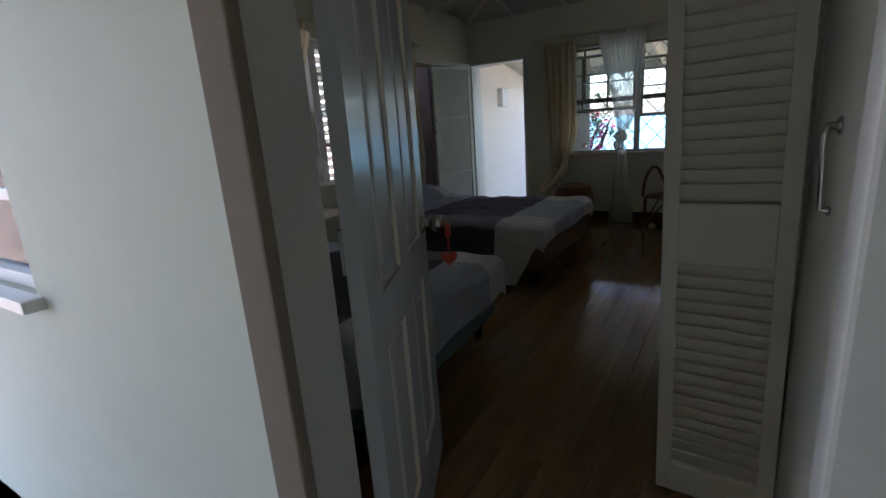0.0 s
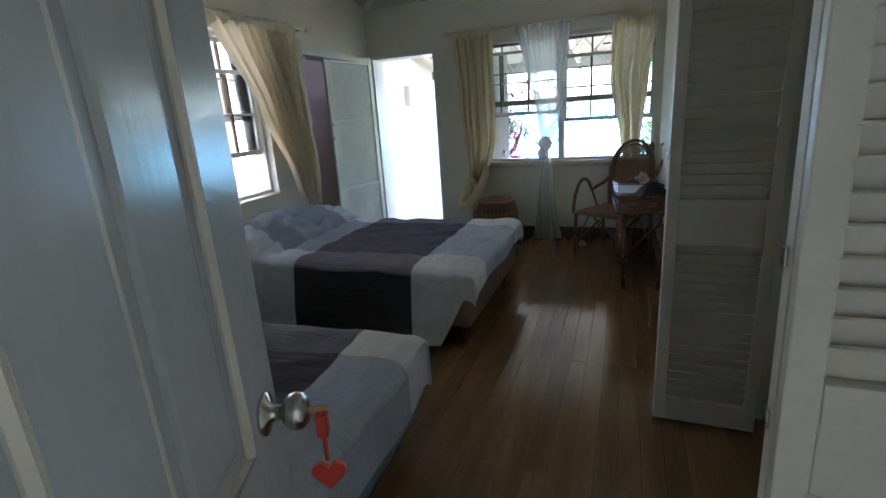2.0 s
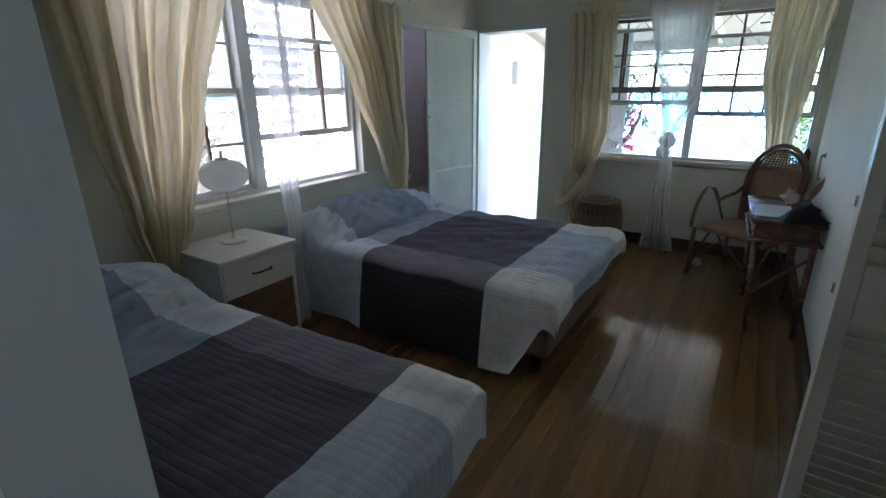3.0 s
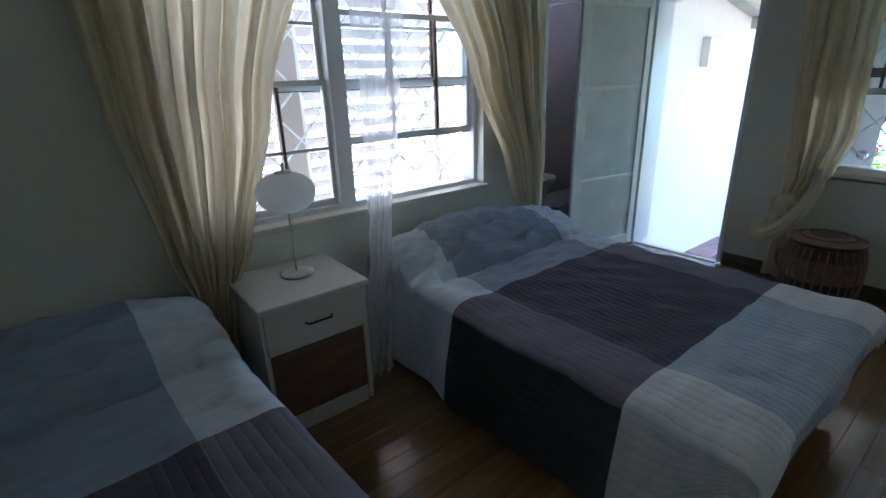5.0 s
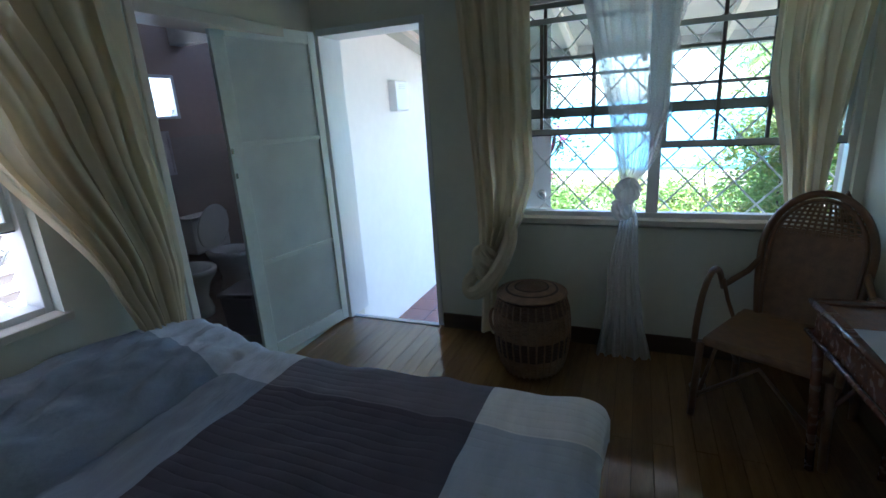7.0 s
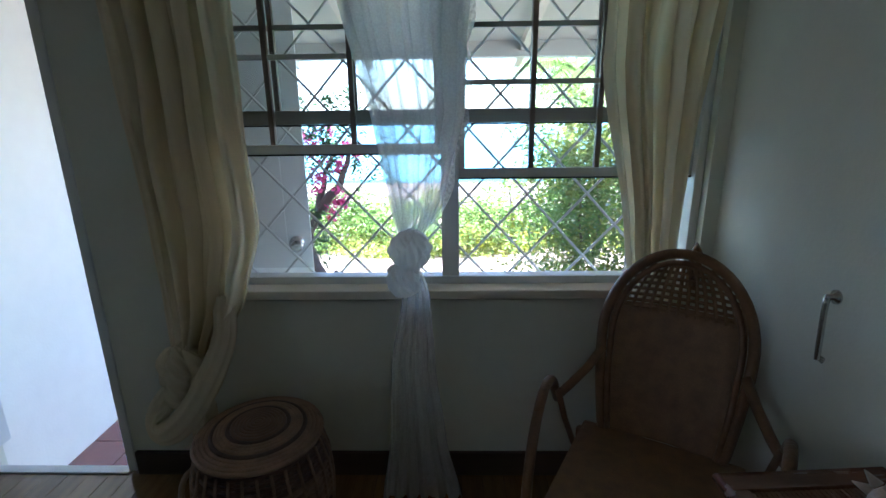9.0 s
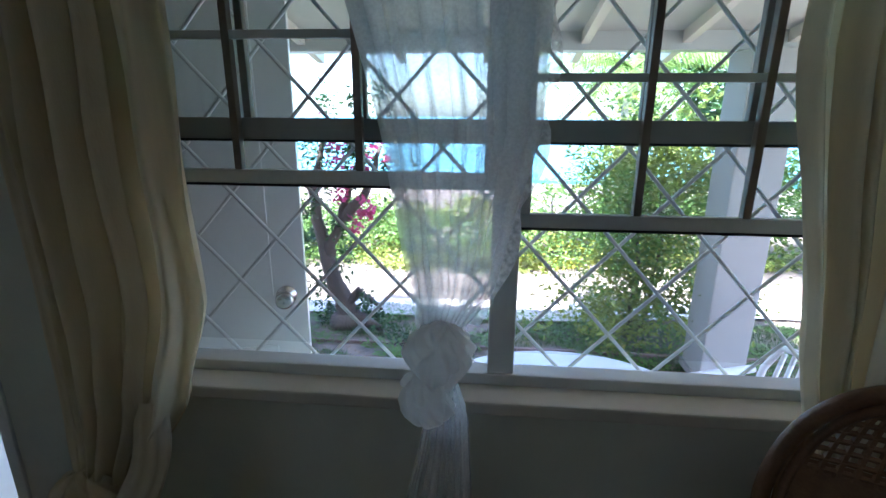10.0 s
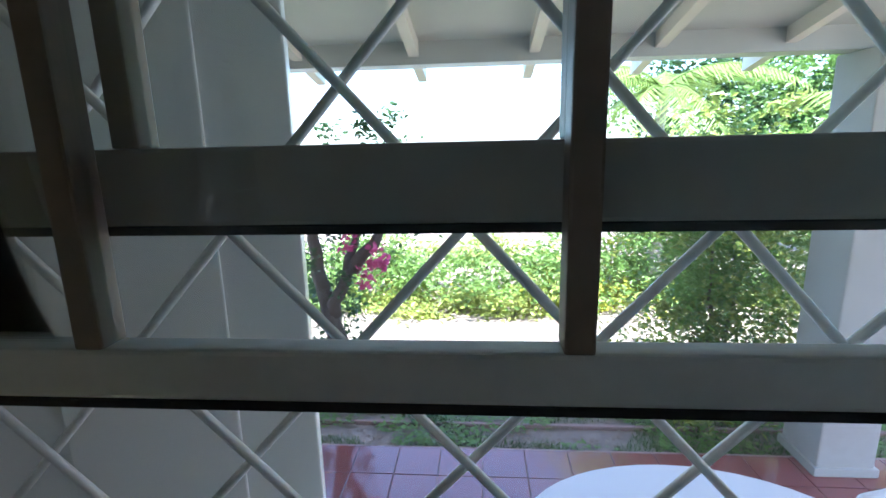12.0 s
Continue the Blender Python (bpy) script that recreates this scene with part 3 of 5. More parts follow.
def lattice(parent, s0, s1, z0, z1, d, axis, cs, cz, px, pz, r=0.0055):
    """Diagonal bars of a security grille, clipped to the opening."""
    for sg in (1, -1):
        k = -14
        while k < 15:
            pts = []
            for z in (z0, z1):
                pts.append([cs + k * px + sg * (z - cz) * px / pz, z])
            (sa, za), (sb, zb) = pts
            def clip(sv, zv, so, zo):
                for lim, lo in ((s0, True), (s1, False)):
                    if (sv < lim) == lo and sv != lim and ((lo and sv < lim) or (not lo and sv > lim)):
                        f = (lim - so) / (sv - so)
                        zv, sv = zo + (zv - zo) * f, lim
                return sv, zv
            if not (max(sa, sb) <= s0 or min(sa, sb) >= s1):
                p, q = clip(sa, za, sb, zb), clip(sb, zb, sa, za)
                if abs(p[1] - q[1]) > 0.03:
                    dd = d + 0.006 * sg
                    mk = lambda c: (c[0], dd, c[1]) if axis == 'x' else (dd, c[0], c[1])
                    b_ = bmesh.new()
                    n = 6
                    P, Q = Vector(mk(p)), Vector(mk(q))
                    tube(b_, [P.lerp(Q, i / n) + Vector((random.uniform(-1, 1), 0, random.uniform(-1, 1))) * 0.0015 for i in range(n + 1)], r, 7)
                    part("bar", b_, GRILLE, parent, smooth=True)
            k += 1


win1 = empty("window_1", (0, 0, 0), label="double-hung window with raised sashes and diagonal grille", category="window", kind="structure")
part("window_frame", boxes([((-1.78, 7.14, 0.78), (-1.73, 7.20, 2.09)), ((0.11, 7.14, 0.78), (0.14, 7.20, 2.09)), ((-1.73, 7.14, 2.06), (0.11, 7.20, 2.09)), ((-1.73, 7.14, 0.78), (0.11, 7.20, 0.862)),
                            ((-0.80, 7.145, 0.862), (-0.735, 7.20, 2.06))], 0.004), WHITE, win1)
part("window_sill", boxes([((-1.80, 7.055, 0.80), (0.17, 7.139, 0.835))], 0.006), CREAM, win1)
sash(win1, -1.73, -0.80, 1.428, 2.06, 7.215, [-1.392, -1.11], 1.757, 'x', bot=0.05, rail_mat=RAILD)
sash(win1, -1.73, -0.80, 1.325, 1.975, 7.178, [-1.408, -1.113], 1.657, 'x')
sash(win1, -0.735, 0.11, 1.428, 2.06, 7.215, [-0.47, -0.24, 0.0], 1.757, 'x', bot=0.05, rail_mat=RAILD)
sash(win1, -0.735, 0.11, 1.234, 1.885, 7.178, [-0.473, -0.235, 0.0], 1.566, 'x')
lattice(win1, -1.78, 0.14, 0.70, 2.14, 7.37, 'x', -1.179, 1.138, 0.2435, 0.264)
for a, b in ((-1.73, -0.80), (-0.735, 0.11)):
    s_ = part("insect_screen", boxes([((a, 7.262, 0.862), (b, 7.263, 1.45))]), SCREEN, win1)
    s_.visible_shadow = False
for x in (-1.02, -0.33):
    part("sash_lock", boxes([((x - 0.035, 7.150, 1.945), (x + 0.035, 7.166, 1.958))], 0.003), BLACK, win1)

win2 = empty("window_2", (0, 0, 0), label="double-hung window with white frame and diagonal grille", category="window", kind="structure")
part("window_frame", boxes([((-3.11, 3.45, 0.83), (-2.99, 3.48, 2.09)), ((-3.11, 5.19, 0.83), (-2.99, 5.22, 2.09)), ((-3.11, 3.48, 2.06), (-2.99, 5.19, 2.09)), ((-3.11, 3.48, 0.83), (-2.99, 5.19, 0.86)),
                            ((-3.10, 4.22, 0.86), (-2.985, 4.31, 2.06))], 0.004), WHITE, win2)
part("window_sill", boxes([((-3.0, 3.43, 0.80), (-2.90, 5.24, 0.833))], 0.006), CREAM, win2)
sash(win2, 4.31, 5.19, 1.45, 2.06, -3.07, [4.62, 4.93], 1.76, 'y', munt_mat=BROWNB, rail_mat=WHITE)
sash(win2, 4.31, 5.19, 1.17, 1.83, -3.035, [4.62, 4.93], 1.49, 'y', munt_mat=BROWNB, rail_mat=WHITE)
sash(win2, 3.48, 4.22, 1.45, 2.06, -3.07, [3.72, 3.96], 1.76, 'y', munt_mat=BROWNB, rail_mat=WHITE)
sash(win2, 3.48, 4.22, 0.86, 1.50, -3.035, [3.72, 3.96], 1.16, 'y', munt_mat=BROWNB, rail_mat=WHITE)
lattice(win2, 3.44, 5.24, 0.74, 2.12, -3.17, 'y', 4.6, 1.2, 0.2435, 0.264)

# shutter wall outside the west window
sh_ = empty("shutter_screen", (0, 0, 0), label="beige louvred shutter screen standing outside the window", category="shutter", kind="structure")
for k in range(28):
    z = 0.2 + 0.10 * k
    b_ = bmesh.new()
    box(b_, (-0.042, 2.4, -0.006), (0.042, 5.52, 0.006), 0.002, Matrix.Translation((-3.88, 0, z)) @ Matrix.Rotation(radians(-42), 4, 'Y'))
    part("slat", b_, SLAT, sh_)
for y in (2.4, 5.52):
    part("post", boxes([((-3.84, y, -0.6), (-3.76, y + 0.09, 3.1))], 0.005), SLAT, sh_)
part("post", boxes([((-3.72, 4.16, -0.6), (-3.64, 4.33, 2.6))], 0.005), SLAT, sh_)
part("post_bead", boxes([((-3.715, 4.335, -0.6), (-3.66, 4.36, 2.6))], 0.004), WHITE, sh_)

win3 = empty("window_3", (0, 0, 0), label="dark paned window with a white sill in the outer wall", category="window", kind="structure")
part("window_frame", boxes([((-2.1, 1.47, 0.93), (-2.06, 1.53, 1.95)), ((-1.30, 1.47, 0.93), (-1.26, 1.53, 1.95)), ((-2.06, 1.47, 1.91), (-1.30, 1.53, 1.95)), ((-2.06, 1.47, 0.93), (-1.30, 1.53, 0.97)), ((-2.06, 1.48, 1.17), (-1.30, 1.52, 1.2))], 0.004), WHITE, win3)
part("pane", boxes([((-2.06, 1.50, 0.97), (-1.30, 1.505, 1.91))]), GLASS, win3)
# added panel behind the glass that keeps daylight out of the room
part("backing_panel", boxes([((-2.1, 1.56, 0.93), (-1.26, 1.58, 1.95))]), ALU, win3)
part("window_sill", boxes([((-2.15, 1.40, 0.895), (-1.22, 1.47, 0.93))], 0.006), WHITE, win3)

jal = empty("window_4", (0, 0, 0), label="small glass jalousie window in the bathroom", category="window", kind="structure")
part("window_frame", boxes([((-4.78, 6.85, 1.58), (-4.70, 6.88, 1.95)), ((-4.78, 7.42, 1.58), (-4.70, 7.45, 1.95)), ((-4.78, 6.88, 1.92), (-4.70, 7.42, 1.95)), ((-4.78, 6.88, 1.58), (-4.70, 7.42, 1.605))], 0.003), WHITE, jal)
for k in range(5):
    b_ = bmesh.new()
    box(b_, (-0.003, 6.88, -0.050), (0.003, 7.42, 0.050), 0, Matrix.Translation((-4.78, 0, 1.62 + 0.074 * k)) @ Matrix.Rotation(radians(35), 4, 'Y'))
    part("slat", b_, WINLIGHT, jal)


# ---- doors ----
def entry_door():
    d = empty("entrance_door", (-0.356, 1.697, 0.0), 24.6, label="pale grey panelled door standing open into the room", category="door")
    w, h, t = 0.79, 2.02, 0.038
    # local: leaf along +y from the hinge, face towards +x; panels sunk into the face
    bm = bmesh.new()
    for a, b in ((0, 0.12), (0.335, 0.455), (0.67, w)):
        box(bm, (-t, a, 0.01), (0, b, h))
    for a, b in ((0.12, 0.335), (0.455, 0.67)):
        for z0, z1 in ((0.01, 0.22), (0.78, 0.92), (1.86, h)):
            box(bm, (-t, a, z0), (0, b, z1))
    part("leaf", bm, DOORP, d)
    for a, b in ((0.12, 0.335), (0.455, 0.67)):
        for z0, z1 in ((0.22, 0.78), (0.92, 1.86)):
            b_ = bmesh.new()
            box(b_, (-t + 0.012, a, z0), (-0.012, b, z1))
            box(b_, (-t + 0.005, a + 0.045, z0 + 0.045), (-0.004, b - 0.045, z1 - 0.045), 0.0075)
            p = part("panel", b_, DOORP, d)
            b_ = bmesh.new()
            for s in (-0.008, -t + 0.008):
                tube(b_, [(s, a + 0.004, z0 + 0.004), (s, b - 0.004, z0 + 0.004), (s, b - 0.004, z1 - 0.004), (s, a + 0.004, z1 - 0.004)], 0.009, 6, True)
            part("moulding", b_, CREAM, p)
    kn = bmesh.new()
    m = Matrix.Translation((0, w - 0.065, 0.955)) @ Matrix.Rotation(radians(90), 4, 'Y')
    lathe(kn, [(0.034, 0), (0.034, 0.006), (0.014, 0.012), (0.012, 0.03), (0.021, 0.034), (0.028, 0.042), (0.0305, 0.051), (0.028, 0.062), (0.020, 0.070), (0.008, 0.072), (0.0, 0.071)], 24)
    bmesh.ops.transform(kn, matrix=m, verts=kn.verts)
    knob = part("knob", kn, CHROME, d, "round brushed nickel knob", True)
    for z in (0.25, 1.0, 1.8):
        part("hinge", boxes([((-0.047, 0.002, z), (-0.041, 0.028, z + 0.09))], 0.002), DOORP, d)
    return d


door = entry_door()
# keys hanging from the knob
kt = empty("key_tag", (-0.356, 1.697, 0.0), 24.6, label="red heart key tag hanging from the door knob", category="key tag")
b_ = bmesh.new()
box(b_, (0.070, 0.7235, 0.950), (0.100, 0.7265, 0.960), 0.001)
part("key", b_, BRASS, kt)
b_ = bmesh.new()
tube(b_, [(0.086, 0.725, 0.95), (0.087, 0.727, 0.93), (0.088, 0.728, 0.90), (0.088, 0.728, 0.855)], 0.004, 6)
box(b_, (0.079, 0.717, 0.905), (0.098, 0.737, 0.945), 0.003)
part("strap", b_, RED, kt)
b_ = bmesh.new()
pts = [(0.029 * math.sin(t) ** 3, 0.0019 * (13 * math.cos(t) - 5 * math.cos(2 * t) - 2 * math.cos(3 * t) - math.cos(4 * t))) for t in [2 * math.pi * k / 28 for k in range(28)]]
f1 = [b_.verts.new((0.088 + x, 0.728 - 0.005, 0.828 + z)) for x, z in pts]
f2 = [b_.verts.new((0.088 + x, 0.728 + 0.005, 0.828 + z)) for x, z in pts]
b_.faces.new(f1)
b_.faces.new(f2[::-1])
for k in range(28):
    b_.faces.new((f1[k], f2[k], f2[(k + 1) % 28], f1[(k + 1) % 28]))
part("heart", b_, RED, kt)

# screen door of the veranda, swung into the room
sd = empty("screen_door", (-2.885, 7.03, 0.02), 0, label="pale green framed screen door standing open", category="screen door")
L_ = 0.76


def leaf_boxes(items, bev=0.004):
    bm = bmesh.new()
    for a, b in items:
        box(bm, a, b, bev, M)
    return bm


# leaf along local -y after the turn: build along x then rotate to point south
M = Matrix.Rotation(radians(-90 - 10), 4, 'Z')
part("frame", leaf_boxes([((0, -0.014, 0), (0.06, 0.014, 2.03)), ((L_ - 0.09, -0.014, 0), (L_, 0.014, 2.03)), ((0.06, -0.014, 0), (L_ - 0.09, 0.014, 0.09)), ((0.06, -0.014, 1.95), (L_ - 0.09, 0.014, 2.03)),
                          ((0.06, -0.012, 0.62), (L_ - 0.09, 0.012, 0.65)), ((0.06, -0.012, 1.35), (L_ - 0.09, 0.012, 1.38))]), SCREENP, sd)
for z0, z1 in ((0.09, 0.62), (0.65, 1.35), (1.38, 1.95)):
    part("mesh_panel", leaf_boxes([((0.055, -0.002, z0), (L_ - 0.085, 0.001, z1))], 0), DOORMESH, sd)
for z in (1.32, 1.18):
    part("latch", leaf_boxes([((L_ - 0.02, -0.02, z), (L_ - 0.008, 0.02, z + 0.03))], 0.003), CHROME, sd)

# outer door leaf folded back against the veranda wall
od = empty("outer_door", (-2.15, 7.335, 0.0), 0, label="white panelled outer door folded back on the veranda", category="door")
M = Matrix.Rotation(radians(15), 4, 'Z')
part("leaf", leaf_boxes([((0.0, 0, 0.01), (0.765, 0.04, 2.02))], 0.003), WHITE, od)
for z0, z1 in ((0.2, 0.72), (0.9, 1.86)):
    for a, b in ((0.12, 0.34), (0.44, 0.66)):
        part("panel", leaf_boxes([((a, -0.006, z0), (b, 0.0, z1))], 0.003), WHITE, od)
kn = bmesh.new()
lathe(kn, [(0.034, 0), (0.034, 0.006), (0.014, 0.012), (0.012, 0.03), (0.026, 0.036), (0.030, 0.05), (0.026, 0.064), (0.008, 0.066), (0.0, 0.064)], 18)
bmesh.ops.transform(kn, matrix=M @ Matrix.Translation((0.70, 0, 0.90)) @ Matrix.Rotation(radians(90), 4, 'X'), verts=kn.verts)
part("knob", kn, CHROME, od, "round chrome knob with a keyhole", True)


def louvre_leaf(parent, w, h=2.05):
    """One louvred closet leaf along +x from its hinge; two louvred fields and a lock rail."""
    t = 0.028
    lf = part("leaf", boxes([((0, -t / 2, 0.015), (0.045, t / 2, h)), ((w - 0.045, -t / 2, 0.015), (w, t / 2, h)), ((0.045, -t / 2, 0.015), (w - 0.045, t / 2, 0.12)),
                             ((0.045, -t / 2, 0.83), (w - 0.045, t / 2, 1.01)), ((0.045, -t / 2, h - 0.07), (w - 0.045, t / 2, h))], 0.003), CREAM, parent)
    b0 = bmesh.new()
    box(b0, (0.040, -0.004, -0.029), (w - 0.040, 0.004, 0.029), 0.0015)
    me = bpy.data.meshes.new("slat")
    b0.to_mesh(me)
    b0.free()
    me.materials.append(CREAM)
    for z0, z1 in ((0.13, 0.825), (1.02, h - 0.08)):
        n = int((z1 - z0) / 0.0405)
        for k in range(n):
            s = new("slat", me)
            s.parent = lf
            s.matrix_local = Matrix.Translation((0, 0, z0 + (k + 0.5) * (z1 - z0) / n)) @ Matrix.Rotation(radians(24), 4, 'X')
    return lf


def bifold(loc, fold, flip, w):
    bf = empty("closet_door", loc, 0, label="cream louvred bifold closet door folded open", category="closet door")
    a = louvre_leaf(bf, w)
    a.matrix_local = pose(0, 0, 0, 0, 0, 180 + (fold if flip else -fold))
    b = louvre_leaf(bf, w)
    e = Vector((-w * math.cos(radians(fold)), -w * math.sin(radians(fold)) * (1 if flip else -1), 0))
    b.matrix_local = Matrix.Translation(e + Vector((0.0, (0.034 if not flip else -0.034), 0))) @ pose(0, 0, 0, 0, 0, (fold * 0.9 if not flip else -fold * 0.9))
    for z in (0.4, 0.9, 1.16):
        part("hinge", boxes([((e.x - 0.006, e.y - 0.006, z), (e.x - 0.0005, e.y + 0.012, z + 0.03))], 0.002), CHROME, bf)
    kn_ = bmesh.new()
    lathe(kn_, [(0.012, 0), (0.009, 0.01), (0.017, 0.02), (0.012, 0.028), (0, 0.03)], 12)
    bmesh.ops.transform(kn_, matrix=Matrix.Translation((-0.17, -0.02, 0.92)) @ Matrix.Rotation(radians(90), 4, 'X'), verts=kn_.verts)
    part("knob", kn_, CREAM, bf)
    return bf


near_leaf = bifold((0.44, 2.625, 0), 4, True, 0.335)
near_leaf.matrix_world = Matrix.Translation((0.105, 2.625, 0)) @ Matrix.Rotation(radians(-1.0), 4, 'Y') @ Matrix.Translation((0.335, 0, 0))
bifold((0.42, 3.965, 0), 2, True, 0.388)


def cabin_hook(loc, rz):
    e = empty("cabin_hook", loc, rz, label="chrome cabin hook hanging on the wall", category="hook")
    b_ = bmesh.new()
    lathe(b_, [(0.014, 0), (0.014, 0.003), (0.006, 0.008), (0.005, 0.02), (0, 0.021)], 12)
    part("plate", b_, CHROME, e, smooth=True)
    b_ = bmesh.new()
    tube(b_, [(0, 0, 0.017), (0, -0.012, 0.018), (0, -0.03, 0.018), (0, -0.10, 0.014), (0, -0.125, 0.012), (0, -0.13, 0.004), (0, -0.122, 0.0)], 0.0055, 8)
    part("hook", b_, CHROME, e, smooth=True)
    return e


h1 = cabin_hook((XC, 2.235, 1.228), 0)
h1.matrix_world = Matrix.Translation((XC, 2.235, 1.228)) @ Matrix(((0, 0, -1.3, 0), (-1.3, 0, 0, 0), (0, 1.35, 0, 0), (0, 0, 0, 1)))
h2 = copy_thing(h1, Matrix.Translation((XE, 6.53, 1.01)) @ Matrix(((0, 0, -1, 0), (-1, 0, 0, 0), (0, 1, 0, 0), (0, 0, 0, 1))))


# ---- beds ----
def bed(name_loc, fabric, lab, rz=0):
    x0, y0 = name_loc
    e = empty("bed", (x0, y0, 0), rz, label=lab, category="bed", group="beds")
    part("box_spring", boxes([((0.03, 0.03, 0.14), (1.95, 1.34, 0.33))], 0.03), fabric, e)
    part("mattress", boxes([((0.02, 0.02, 0.335), (1.97, 1.35, 0.505))], 0.06), MATTRESS, e)
    for x, y in ((0.12, 0.12), (0.12, 1.25), (1.86, 0.12), (1.86, 1.25)):
        b_ = bmesh.new()
        lathe(b_, [(0.022, 0), (0.03, 0.06), (0.036, 0.15)], 10, (x, y, 0))
        part("leg", b_, DARKW, e, smooth=True)
    return e


def spread(x0, y0, seed, near_hem, far_hem, foot_hem, lab, shift, rz=0):
    """Bedspread: one cloth over top, sides and foot, thrown over the pillow at the wall end."""
    L, W, R = 1.99, 1.37, 0.07
    nu, nv = 190, 130
    s0, s1 = -0.40, W + 0.40
    corner = max(0.13, foot_hem)

    def place(u, v):
        a = u * (L + 0.22)                       # along, past the foot end it hangs
        c = s0 + (s1 - s0) * v                   # across
        z = 0.52
        x, y = a, c
        # sag and softness of the top
        nse = (1 - 2 * abs(noise.noise((a * 5 + c * 2 + seed, c * 4 - a, 1.7)))) * 0.005 + noise.noise((a * 3 + seed, c * 3, 0.3)) * 0.010 + noise.noise((a * 11, c * 11, seed)) * 0.004
        # pillow hump
        cc = max(0.0, min(1.0, (c + 0.04) / (W + 0.08)))
        rise = min(1.0, max(0.0, a + 0.06) / 0.14) ** 0.6
        fall = max(0.0, min(1.0, (0.50 - a) / 0.30))
        hw = rise * fall ** 0.75 * math.sin(math.pi * cc ** 1.1) ** 0.35
        hump = 0.185 * hw * (0.92 + 0.12 * math.sin(c * 2.1 + seed))
        ridge = (1 - 2 * abs(noise.noise((a * 13 + c * 5, c * 3.2 - a * 2, seed + 5)))) * 0.024 + (1 - 2 * abs(noise.noise((a * 27 - c * 6, c * 5, seed + 8)))) * 0.013
        crease = ridge * math.exp(-((a - 0.30) / 0.28) ** 2) + (noise.noise((a * 22 + c * 2.5, c * 2.2, seed)) * 0.020 + noise.noise((a * 42 + c * 6, c * 3.5, seed + 3)) * 0.012) * math.exp(-((a - 0.30) / 0.25) ** 2) - 0.030 * math.exp(-((a - 0.49 - 0.02 * math.sin(c * 3)) / 0.024) ** 2) * (0.12 < c < W - 0.12) + noise.noise((a * 7 - c * 7, c * 5 + a * 3, seed + 9)) * 0.013
        z += nse + hump + crease
        over_f = a - L
        if over_f > 0:
            drop = min(over_f, foot_hem)
            x = L + 0.012 + 0.01 * math.sin(c * 9 + seed)
            z = 0.52 - R * 0.6 - drop
        elif a > L - R:
            t = (a - (L - R)) / R
            x = L - R + R * math.sin(t * math.pi / 2) + 0.012 * t
            z -= R * 0.6 * (1 - math.cos(t * math.pi / 2))
        for side in (0, 1):
            o = -c if side == 0 else c - W
            sg = -1 if side == 0 else 1
            edge = 0.0 if side == 0 else W
            if o > 0:
                hem = near_hem if side == 0 else far_hem
                # the cloth rises towards the foot corner
                lim = hem if a < 1.78 else max(corner, hem - (a - 1.78) / 0.15 * (hem - corner))
                d = o / 0.40 * lim
                wv = 0.014 * math.sin(a * 16 + seed) + 0.02 * noise.noise((a * 5, d * 3, seed))
                ease = max(0.0, min(1.0, (L - a) / 0.25))
                flare = d * 0.10 * (1 + 0.4 * math.sin(a * 7 + seed)) * ease
                y = edge + sg * (0.010 + flare + wv * min(1, d * 4) * ease)
                if over_f > 0:
                    x, y = L + 0.008, edge + sg * 0.008
                    z = 0.52 - R * 0.6 - max(o / 0.40 * corner, min(over_f, foot_hem))
                else:
                    z = min(z, 0.52) - R * 0.6 - d
            elif o > -R:
                t = (o + R) / R
                y = edge - sg * R + sg * R * math.sin(t * math.pi / 2) + sg * 0.012 * t
                z -= R * 0.6 * (1 - math.cos(t * math.pi / 2))
        return Vector((x, y, max(z, 0.03)))
    e = empty("bedspread", (x0, y0, 0), rz, label=lab, category="bedspread", group="bedspreads")
    pts = [[place(i / nu, j / nv) for j in range(nv + 1)] for i in range(nu + 1)]
    along = [i / nu * (L + 0.22) - shift for i in range(nu + 1)]
    cuts = {"head_panel": (-9, 0.50), "pale_panel": (0.50, 0.76), "dark_band": (0.76, 1.60), "foot_panel": (1.60, 9)}
    for nm, (lo, hi) in cuts.items():
        bm = bmesh.new()
        uvl = bm.loops.layers.uv.new("cloth")
        vs = {}
        for i in range(nu):
            if not lo <= (along[i] + along[i + 1]) / 2 < hi:
                continue
            for j in range(nv):
                quad = []
                for a_, b_ in ((i, j), (i + 1, j), (i + 1, j + 1), (i, j + 1)):
                    if (a_, b_) not in vs:
                        vs[a_, b_] = bm.verts.new(pts[a_][b_])
                    quad.append((a_, b_))
                f = bm.faces.new([vs[q] for q in quad])
                for l, q in zip(f.loops, quad):
                    l[uvl].uv = (min(max(along[q[0]], lo + 0.001), hi - 0.001), s0 + (s1 - s0) * q[1] / nv)
        if vs:
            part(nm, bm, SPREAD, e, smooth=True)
    return e


bed((-2.91, 4.31), BASEFAB, "double bed with brown fabric base by the window")
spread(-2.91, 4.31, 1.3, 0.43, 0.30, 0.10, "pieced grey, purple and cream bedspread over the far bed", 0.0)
bed((-2.80, 2.04), TEALFAB, "double bed with teal fabric base near the door", 3.6)
spread(-2.80, 2.04, 4.7, 0.26, 0.22, 0.19, "pieced grey, purple and cream bedspread over the near bed", 0.13, 3.6)


# ---- nightstand and lamp ----
ns = empty("nightstand", (-2.90, 3.54, 0), 0, label="white laminate nightstand with one drawer", category="nightstand")
part("top", boxes([((0, 0, 0.625), (0.48, 0.50, 0.652))], 0.008), NSWHITE, ns)
